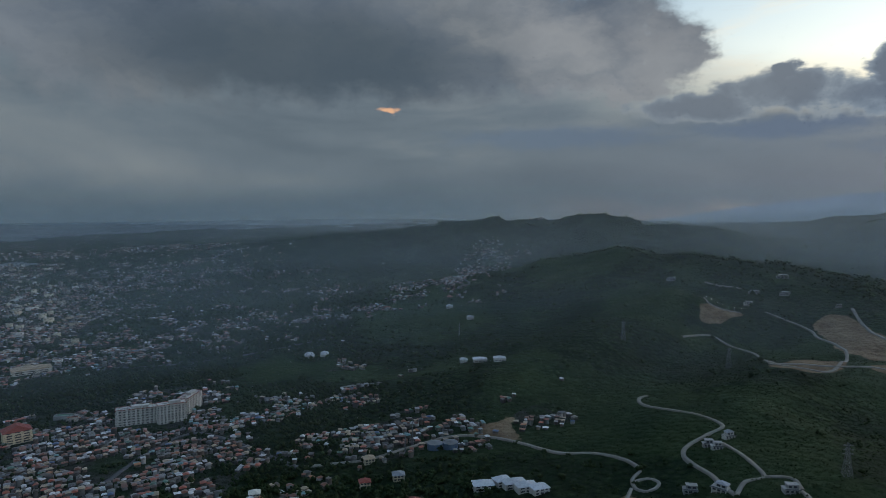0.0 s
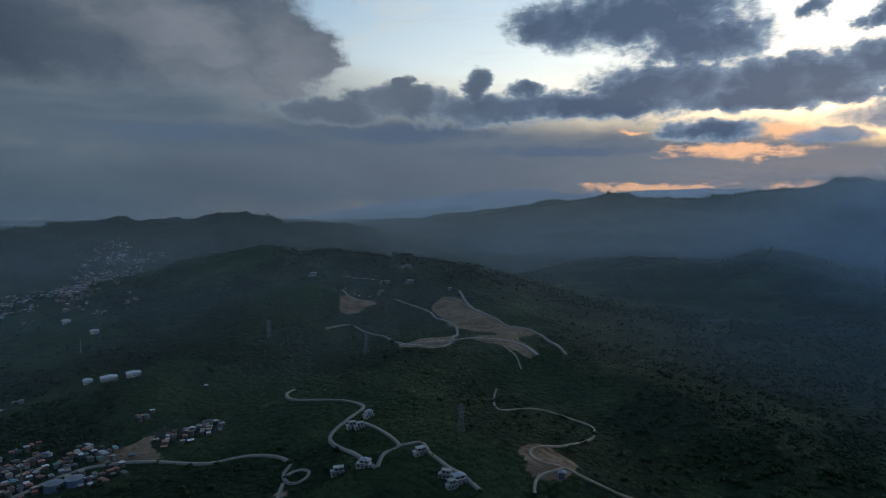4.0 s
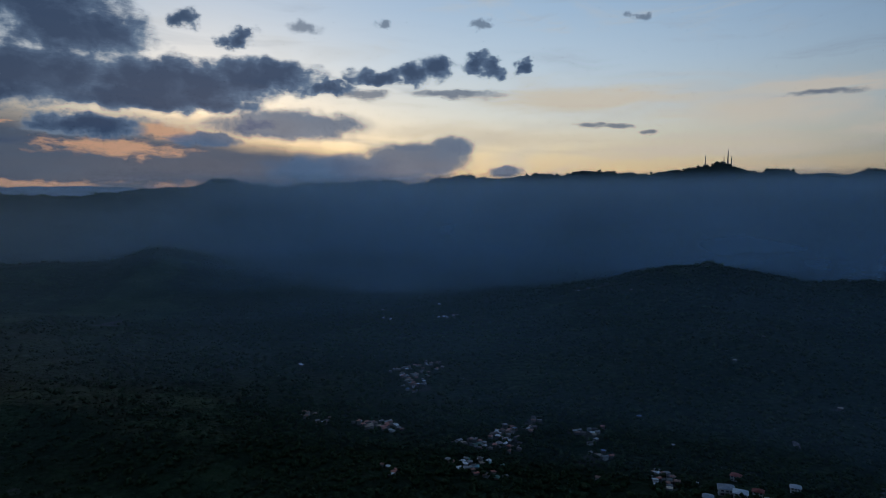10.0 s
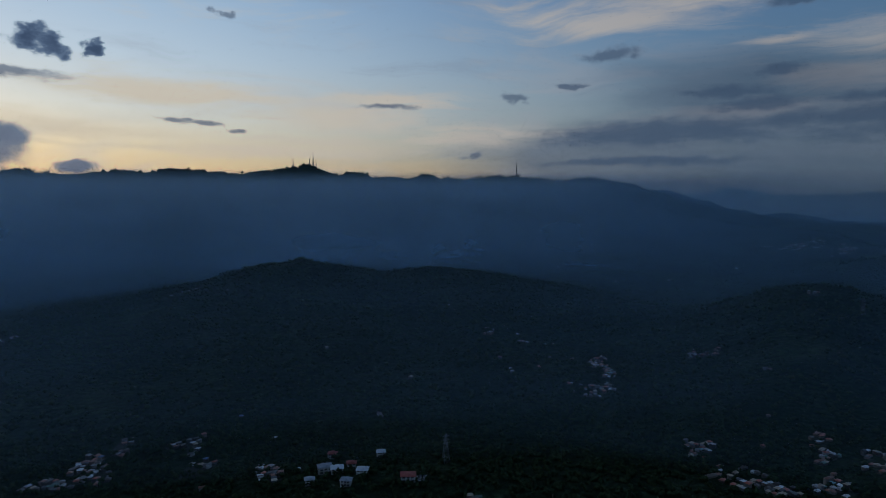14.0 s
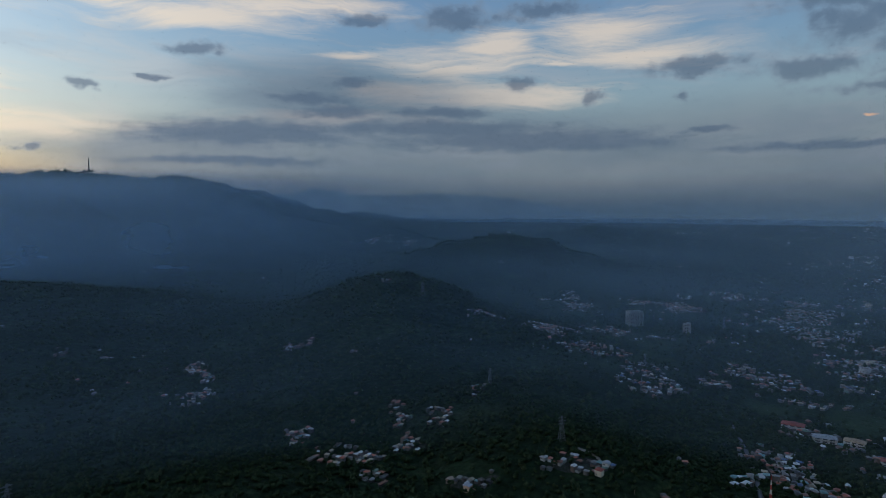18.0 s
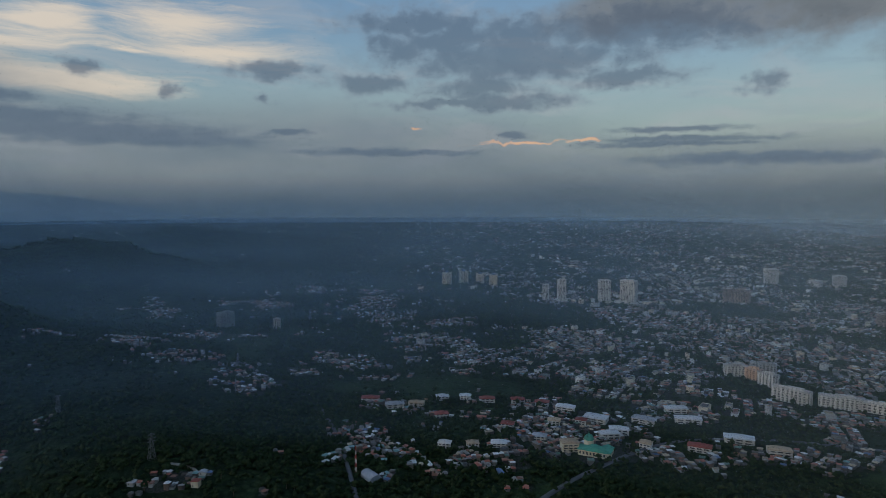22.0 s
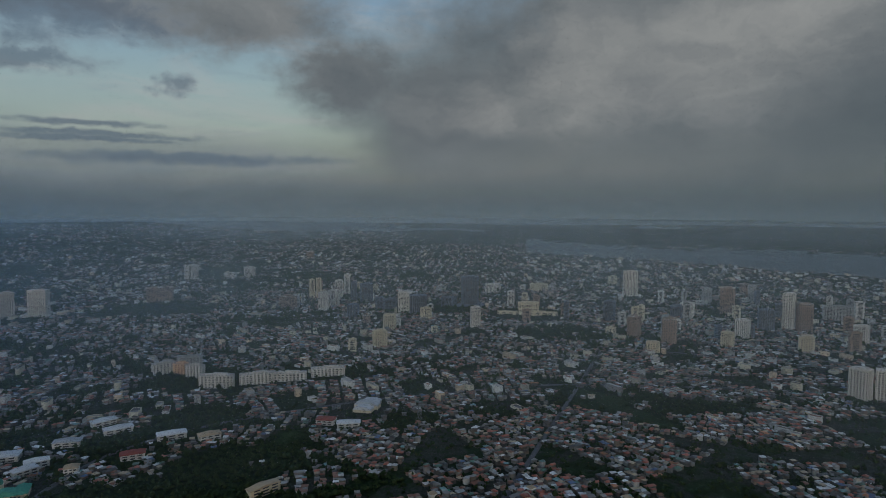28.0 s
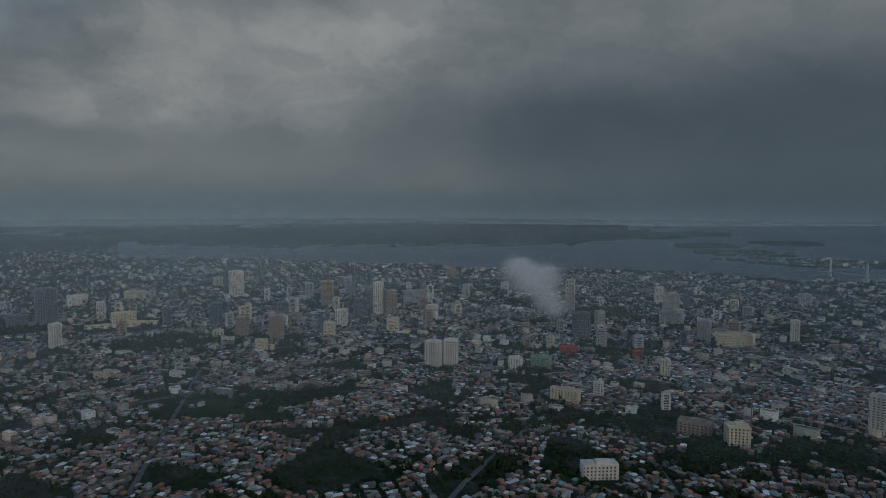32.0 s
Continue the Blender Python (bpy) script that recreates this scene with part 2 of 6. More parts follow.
heap_tone = W.ramp(core, [(0.0, lin(142, 154, 164)), (0.25, lin(110, 126, 144)), (0.6, lin(87, 103, 124)), (1.0, lin(68, 84, 107))])
heap_tone = W.mix(W.math("MULTIPLY", W.step(az, 44.0, 24.0), 0.65), heap_tone, lin(106, 114, 122))
sky = W.mix(W.math("MULTIPLY", W.step(heaps, -0.16, 0.26), 0.97), sky, heap_tone)
SLATE = [(69.7, 6.8, 7.0, 1.4), (80.5, 4.0, 5.4, 1.5), (84.0, 5.0, 2.0, 1.0), (88.8, 2.9, 1.6, 0.6), (76, 3.0, 9, 1.5), (63, 5.4, 3, 0.6)]
slate = W.math("ADD", W.math("MULTIPLY", rags, 0.7), shapes(W.vec("MULTIPLY_ADD", knob, (1.6, 1.1, 0), flat), SLATE))
sky = W.mix(W.math("MULTIPLY", W.step(slate, -0.2, 0.35), 0.88), sky, W.ramp(W.math("ADD", grain, W.math("MULTIPLY", slate, 0.2)), [(0.3, lin(114, 132, 152)), (0.7, lin(90, 110, 134))]))
HEAPS_B = [(58.4, 16.3, 1.3, 0.5), (61.4, 14.7, 1.2, 0.6), (71.1, 15.0, 1.5, 0.5), (78.1, 15.4, 1.1, 0.4), (86.9, 15.3, 1.0, 0.4), (125.0, 9.1, 1.0, 0.5), (121.0, 4.2, 1.1, 0.35), (100.2, 15.7, 0.7, 0.4), (87.1, 15.6, 0.6, 0.4), (133.4, 12.6, 2.4, 0.6), (161.3, 10.8, 1.5, 0.7), (167.2, 9.4, 1.2, 0.7), (174.7, 8.9, 0.6, 0.6), (217.3, 9.5, 1.7, 1.0), (147.3, 15.8, 2.8, 0.8)]
HEAPS_C = [(197, 12.6, 13, 2.6), (207, 14.6, 12, 2.4), (188, 15.6, 8, 1.4), (155.5, 15.9, 3.8, 1.2), (147.4, 15.4, 1.9, 0.5), (163.0, 16.4, 4.3, 0.8), (175.6, 11.4, 4.7, 0.9), (191.0, 14.1, 5.6, 1.6), (193.5, 10.3, 6.5, 1.3), (196.7, 14.7, 5.3, 1.9), (193.0, 8.8, 9.4, 0.5), (206.1, 10.7, 6.0, 0.9), (209.7, 14.2, 9.0, 1.8), (186.8, 13.3, 3.2, 1.6), (206.9, 10.9, 4.3, 0.8), (196.0, 9.0, 6.4, 0.9), (184, 10.5, 4.5, 1.0), (202, 12.5, 6, 1.2)]
thin = W.math("ADD", W.math("MULTIPLY", rags, 1.4), shapes(W.vec("MULTIPLY_ADD", knob, (3.2, 1.5, 0), W.vec("MULTIPLY_ADD", puff, (4.0, 1.6, 0), flat)), HEAPS_B + HEAPS_C))
thin_tone = W.ramp(W.math("ADD", W.step(thin, 0.0, 0.8), W.math("MULTIPLY", W.math("SUBTRACT", grain, 0.5), 1.4)), [(0.0, lin(120, 131, 144)), (0.5, lin(98, 111, 127)), (1.0, lin(86, 100, 118))])
sky = W.mix(W.math("MULTIPLY", W.step(thin, -0.3, 0.6), 0.68), sky, thin_tone)
# haze along the horizon, and the far sea under it
low = W.step(el, 3.4, -0.8)
sky = W.mix(W.math("MULTIPLY", W.math("MULTIPLY", low, 0.9), W.math("SUBTRACT", 1.0, W.math("MULTIPLY", near_sun, 0.85))), sky, W.mix(warm, lin(66, 84, 96), W.mix(shower, lin(70, 83, 89), lin(56, 69, 77))))
W.put("ShaderNodeOutputWorld", {0: W.put("ShaderNodeBackground", {"Color": sky, "Strength": W.math("ADD", 1.0, W.math("MULTIPLY", W.math("MULTIPLY", W.step(az, 28.0, 72.0), W.step(az, 165.0, 100.0)), 0.27))}).outputs[0]})

sun_lamp = bpy.data.lights.new("sun", "SUN")
sun_lamp.energy, sun_lamp.angle, sun_lamp.color = 0.9, radians(14), (1.0, 0.84, 0.66)
sun = new("sun", sun_lamp)
sun.matrix_world = look((math.sin(radians(SUN_AZ)) * 100, math.cos(radians(SUN_AZ)) * 100, 100 * math.tan(radians(SUN_EL + 4))), (0, 0, 0))


# ---- materials ----
def material(name):
    m = bpy.data.materials.new(name)
    m.use_nodes = True
    return m, Nodes(m.node_tree)


def finish(n, color, rough=0.8, metal=0.0, bump=None, strength=0.5, dist=0.3, spec=0.3):
    ins = {"Base Color": color, "Roughness": rough, "Metallic": metal, "Specular IOR Level": spec}
    if bump is not None:
        ins["Normal"] = n.put("ShaderNodeBump", {"Height": bump, "Strength": strength, "Distance": dist}).outputs[0]
    n.put("ShaderNodeOutputMaterial", {0: n.put("ShaderNodeBsdfPrincipled", ins).outputs[0]})


def plain_mat(name, c, rough=0.75, metal=0.0, grain=2.0, vary=0.25, spec=0.3):
    """A painted, cast or rendered surface: grain and blotches at two sizes."""
    m, n = material(name)
    at = n.put("ShaderNodeTexCoord").outputs["Object"]
    big = n.noise(at, 0.12, 3)
    fine = n.noise(at, grain, 4, 0.6)
    v = n.math("ADD", n.math("MULTIPLY", big, 0.5), n.math("MULTIPLY", fine, 0.5))
    dark = tuple(x * (1 - vary) for x in c)
    light = tuple(min(1, x * (1 + vary)) for x in c)
    finish(n, n.mix(n.step(v, 0.3, 0.7), dark, light), rough, metal, fine, 0.25, 0.05, spec)
    return m


def island_mat(name, stops, rough=0.75, vary=0.2, spec=0.3, metal=0.0):
    """Many joined pieces, each in a colour of its own out of a set."""
    m, n = material(name)
    rnd = n.put("ShaderNodeNewGeometry").outputs["Random Per Island"]
    at = n.put("ShaderNodeTexCoord").outputs["Object"]
    grime = n.noise(at, 0.35, 4, 0.65)
    col = n.ramp(rnd, stops, "CONSTANT")
    tone = n.put("ShaderNodeHueSaturation", {"Color": col, "Value": n.math("ADD", 1 - vary, n.math("MULTIPLY", n.math("FRACT", n.math("MULTIPLY", rnd, 37.0)), 2 * vary))}).outputs[0]
    finish(n, n.mix(n.step(grime, 0.35, 0.75), tone, n.mix(0.5, tone, (0.12, 0.105, 0.09))), rough, metal, None, spec=spec)
    return m


ROOF_SET = [(0.0, (0.19, 0.18, 0.17)), (0.15, (0.055, 0.055, 0.058)), (0.27, (0.33, 0.32, 0.31)), (0.34, (0.19, 0.072, 0.042)), (0.50, (0.32, 0.082, 0.046)), (0.62, (0.07, 0.052, 0.042)), (0.70, (0.34, 0.26, 0.17)), (0.80, (0.56, 0.56, 0.55)), (0.90, (0.07, 0.15, 0.11)), (0.935, (0.06, 0.11, 0.22)), (0.955, (0.36, 0.14, 0.06)), (0.98, (0.12, 0.25, 0.25))]
WALL_SET = [(0.0, (0.17, 0.165, 0.155)), (0.25, (0.15, 0.13, 0.105)), (0.42, (0.085, 0.083, 0.08)), (0.66, (0.36, 0.35, 0.33)), (0.75, (0.18, 0.13, 0.105)), (0.84, (0.06, 0.058, 0.056)), (0.94, (0.13, 0.15, 0.15))]
M_ROOFS = island_mat("sheet_roofs", ROOF_SET, 0.5, spec=0.45, metal=0.06)
BLOCK_SET = [(0.0, (0.44, 0.39, 0.29)), (0.25, (0.5, 0.48, 0.43)), (0.45, (0.30, 0.27, 0.22)), (0.6, (0.36, 0.35, 0.33)), (0.75, (0.47, 0.36, 0.25)), (0.88, (0.2, 0.19, 0.18))]
M_BLOCKS = island_mat("block_walls", BLOCK_SET, 0.85)
M_WALLS = island_mat("house_walls", WALL_SET, 0.85)


def land_mat():
    """Forest, meadow, bare earth and town ground, laid out by the sheet's cover attributes."""
    m, n = material("land")
    at = n.put("ShaderNodeTexCoord").outputs["Object"]
    cover = n.put("ShaderNodeAttribute")
    cover.attribute_name = "cover"
    c = n.put("ShaderNodeSeparateXYZ", {0: cover.outputs["Vector"]})
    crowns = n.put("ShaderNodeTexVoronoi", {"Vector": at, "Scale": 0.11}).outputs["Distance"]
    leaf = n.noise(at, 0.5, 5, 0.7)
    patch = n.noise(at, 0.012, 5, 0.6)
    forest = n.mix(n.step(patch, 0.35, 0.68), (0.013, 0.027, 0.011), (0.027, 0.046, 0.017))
    # gaps between crown cells go darker: shade between trees put into the colour
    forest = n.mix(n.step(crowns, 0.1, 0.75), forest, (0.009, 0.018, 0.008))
    meadow = n.mix(n.step(n.math("ADD", n.math("MULTIPLY", leaf, 0.5), n.math("MULTIPLY", patch, 0.5)), 0.35, 0.65), (0.012, 0.027, 0.010), (0.032, 0.052, 0.019))
    town = n.mix(n.step(leaf, 0.35, 0.65), (0.020, 0.029, 0.018), (0.052, 0.053, 0.049))
    town = n.mix(n.step(n.noise(at, 0.02, 4, 0.6), 0.45, 0.55), town, (0.020, 0.034, 0.016))
    earth = n.mix(n.step(n.noise(n.vec("MULTIPLY", at, (1, 1, 2.5)), 0.03, 7, 0.72), 0.3, 0.7), (0.115, 0.075, 0.045), (0.25, 0.175, 0.108))
    ragged = n.math("MULTIPLY", n.math("SUBTRACT", n.noise(at, 0.05, 4, 0.6), 0.5), 0.7)

    def edge(k):
        return n.step(n.math("ADD", c.outputs[k], ragged), 0.4, 0.6)
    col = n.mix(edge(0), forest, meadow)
    col = n.mix(edge(1), col, town)
    col = n.mix(edge(2), col, earth)
    height = n.math("SUBTRACT", n.math("MULTIPLY", leaf, 0.4), crowns)
    finish(n, col, 0.95, 0.0, height, 0.9, 4.0, 0.1)
    return m


M_LAND = land_mat()


def water_mat():
    m, n = material("sea_water")
    at = n.put("ShaderNodeTexCoord").outputs["Object"]
    finish(n, (0.016, 0.03, 0.034), 0.45, 0.0, n.noise(at, 0.08, 5, 0.6), 0.08, 1.0, 0.4)
    return m


M_WATER = water_mat()


def haze_shell_mat(name, thick, depth, base, west, lee, reach, tops, even):
    """See-through sheet standing in for mist and distance haze: thin, pale, thinning out with height, thicker over the
    coast than under the western range; before the range it fills the valleys to the crests.
    """
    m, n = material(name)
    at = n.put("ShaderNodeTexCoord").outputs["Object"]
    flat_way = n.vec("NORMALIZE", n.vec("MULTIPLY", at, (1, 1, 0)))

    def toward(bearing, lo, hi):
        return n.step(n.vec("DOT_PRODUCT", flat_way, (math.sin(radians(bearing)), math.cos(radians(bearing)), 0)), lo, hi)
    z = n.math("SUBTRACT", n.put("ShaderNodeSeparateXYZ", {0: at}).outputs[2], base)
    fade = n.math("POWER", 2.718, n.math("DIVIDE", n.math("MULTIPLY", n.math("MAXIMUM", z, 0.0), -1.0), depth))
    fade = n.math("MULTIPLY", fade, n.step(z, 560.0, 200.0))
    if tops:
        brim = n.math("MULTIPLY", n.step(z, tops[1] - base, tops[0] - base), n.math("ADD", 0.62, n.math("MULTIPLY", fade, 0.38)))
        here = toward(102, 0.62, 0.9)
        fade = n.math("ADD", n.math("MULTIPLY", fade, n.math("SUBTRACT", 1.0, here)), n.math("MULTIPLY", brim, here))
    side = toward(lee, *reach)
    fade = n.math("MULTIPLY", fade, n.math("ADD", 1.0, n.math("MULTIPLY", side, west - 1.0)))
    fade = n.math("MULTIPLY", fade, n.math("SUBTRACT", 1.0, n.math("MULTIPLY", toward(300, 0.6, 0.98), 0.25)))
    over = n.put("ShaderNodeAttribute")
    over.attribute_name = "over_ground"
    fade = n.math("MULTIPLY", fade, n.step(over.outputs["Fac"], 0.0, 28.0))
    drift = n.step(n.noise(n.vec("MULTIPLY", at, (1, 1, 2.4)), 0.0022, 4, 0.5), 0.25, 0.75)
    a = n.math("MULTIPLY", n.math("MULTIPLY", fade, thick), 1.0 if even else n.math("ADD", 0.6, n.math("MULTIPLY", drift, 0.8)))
    # imitated haze colour set by bearing: bluer round 135, greyer elsewhere
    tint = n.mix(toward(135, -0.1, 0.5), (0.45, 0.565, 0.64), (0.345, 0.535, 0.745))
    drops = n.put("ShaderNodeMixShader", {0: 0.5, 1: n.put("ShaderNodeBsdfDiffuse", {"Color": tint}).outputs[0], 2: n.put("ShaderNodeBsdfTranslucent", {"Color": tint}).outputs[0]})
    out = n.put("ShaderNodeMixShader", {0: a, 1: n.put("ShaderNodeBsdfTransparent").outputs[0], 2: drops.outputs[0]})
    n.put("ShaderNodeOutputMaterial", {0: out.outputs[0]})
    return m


def leaves_mat():
    m, n = material("foliage")
    rnd = n.put("ShaderNodeNewGeometry").outputs["Random Per Island"]
    at = n.put("ShaderNodeTexCoord").outputs["Object"]
    leaf = n.noise(at, 0.9, 4, 0.7)
    col = n.ramp(rnd, [(0.0, (0.020, 0.037, 0.015)), (0.4, (0.027, 0.047, 0.018)), (0.75, (0.036, 0.057, 0.021)), (1.0, (0.048, 0.066, 0.026))])
    finish(n, n.mix(n.step(leaf, 0.3, 0.7), n.mix(0.45, col, (0.008, 0.015, 0.006)), col), 0.9, 0.0, leaf, 0.8, 1.0, 0.1)
    return m


M_LEAVES = leaves_mat()


def paint(name, c, vary=0.14):
    """Weathered facade paint: streaks under the ledges, soft stains, a slightly different tone on each building."""
    m, n = material(name)
    at = n.put("ShaderNodeTexCoord").outputs["Object"]
    rnd = n.put("ShaderNodeObjectInfo").outputs["Random"]
    streak = n.noise(n.vec("MULTIPLY", at, (1, 1, 0.12)), 0.6, 4, 0.65)
    stain = n.noise(at, 0.08, 4, 0.6)
    v = n.math("ADD", n.math("MULTIPLY", streak, 0.6), n.math("MULTIPLY", stain, 0.4))
    col = n.mix(n.step(v, 0.4, 0.7), c, tuple(x * (1 - 2.4 * vary) for x in c))
    tone = n.put("ShaderNodeHueSaturation", {"Color": col, "Value": n.math("ADD", 1 - vary, n.math("MULTIPLY", rnd, 2 * vary))}).outputs[0]
    finish(n, tone, 0.8, 0.0, streak, 0.2, 0.05, 0.3)
    return m


P_WHITE = paint("white_facade", (0.50, 0.475, 0.43))
P_CREAM = paint("cream_facade", (0.50, 0.43, 0.31))
P_GREY = paint("concrete_facade", (0.32, 0.315, 0.30))
P_BROWN = paint("brown_facade", (0.27, 0.20, 0.16))
P_DARK = paint("dark_facade", (0.13, 0.15, 0.18))
P_RED = paint("red_facade", (0.30, 0.06, 0.045))
P_GREEN = paint("green_facade", (0.18, 0.27, 0.19))
P_PEACH = paint("peach_facade", (0.58, 0.36, 0.24))
P_ROOFRED = paint("red_roof", (0.24, 0.065, 0.05))
P_ROOFGREEN = paint("green_roof", (0.06, 0.24, 0.17))
P_ROOFWHITE = paint("white_sheet_roof", (0.46, 0.47, 0.48))
P_ROOFGREY = paint("grey_sheet_roof", (0.30, 0.31, 0.33))
P_ROOFTAN = paint("tan_roof", (0.36, 0.27, 0.18))
P_STEEL = plain_mat("galvanised_steel", (0.17, 0.175, 0.18), 0.6, 0.3)
P_CONCRETE = plain_mat("road_concrete", (0.20, 0.18, 0.155), 0.85, 0, 0.6, 0.2)
P_DIRT = plain_mat("dirt_track", (0.25, 0.20, 0.145), 0.95, 0, 0.5, 0.3)
P_ASPHALT = plain_mat("asphalt", (0.085, 0.085, 0.09), 0.9, 0, 0.8, 0.25)
P_TANK = plain_mat("blue_tank_steel", (0.08, 0.13, 0.19), 0.5, 0.0)
P_BARK = plain_mat("bark", (0.11, 0.085, 0.06), 0.95)


def glass_mat(name, c):
    m, n = material(name)
    at = n.put("ShaderNodeTexCoord").outputs["Object"]
    cell = n.put("ShaderNodeTexVoronoi", {"Vector": at, "Scale": 0.45}).outputs["Color"]
    finish(n, n.mix(0.35, c, n.put("ShaderNodeHueSaturation", {"Color": cell, "Saturation": 0.05, "Value": 0.12}).outputs[0]), 0.18, 0.0, None, spec=0.6)
    return m


P_GLASS = glass_mat("window_glass", (0.045, 0.055, 0.065))


def lamp_mat():
    m, n = material("lit_bulb")
    n.put("ShaderNodeOutputMaterial", {0: n.put("ShaderNodeEmission", {"Color": (1.0, 0.9, 0.72), "Strength": 3.5}).outputs[0]})
    return m


P_BULB = lamp_mat()


# ---- the lie of the land ----
# Bearings in degrees (clockwise from +y), distances in metres from the point under the camera. Past 2200 m the far country is drawn in
# towards the camera along its own line of sight, so that the plain rises gently to the horizon's rim.
RIM = 4880.0


def drawn_in(r):
    return r + 0.0011 * np.maximum(r - 2200.0, 0) ** 2


def plain(r):
    return EYE - EYE * (r + 1e-6) / drawn_in(r + 1e-6)


def polar(a, r, z=0.0):
    a = radians(a)
    return (r * math.sin(a), r * math.cos(a), z)


def vnoise(x, y, seed=0):
    """Smooth value noise, -1 to 1, on a grid of one unit."""
    xi, yi = np.floor(x).astype(np.int64), np.floor(y).astype(np.int64)
    fx, fy = x - xi, y - yi
    fx, fy = fx * fx * (3 - 2 * fx), fy * fy * (3 - 2 * fy)

    def h(i, j):
        n = (i * 374761393 + j * 668265263 + seed * 974711) & 0x7FFFFFFF
        n = ((n ^ (n >> 13)) * 1274126177) & 0x7FFFFFFF
        return ((n ^ (n >> 16)) & 0xFFFF) / 32767.5 - 1
    return (h(xi, yi) * (1 - fx) + h(xi + 1, yi) * fx) * (1 - fy) + (h(xi, yi + 1) * (1 - fx) + h(xi + 1, yi + 1) * fx) * fy


def fbm(x, y, size, octaves=4, seed=0):
    out, amp = 0, 1.0
    for k in range(octaves):
        out = out + amp * vnoise(x / size, y / size, seed + k)
        size, amp = size / 2.03, amp * 0.52
    return out / 1.9


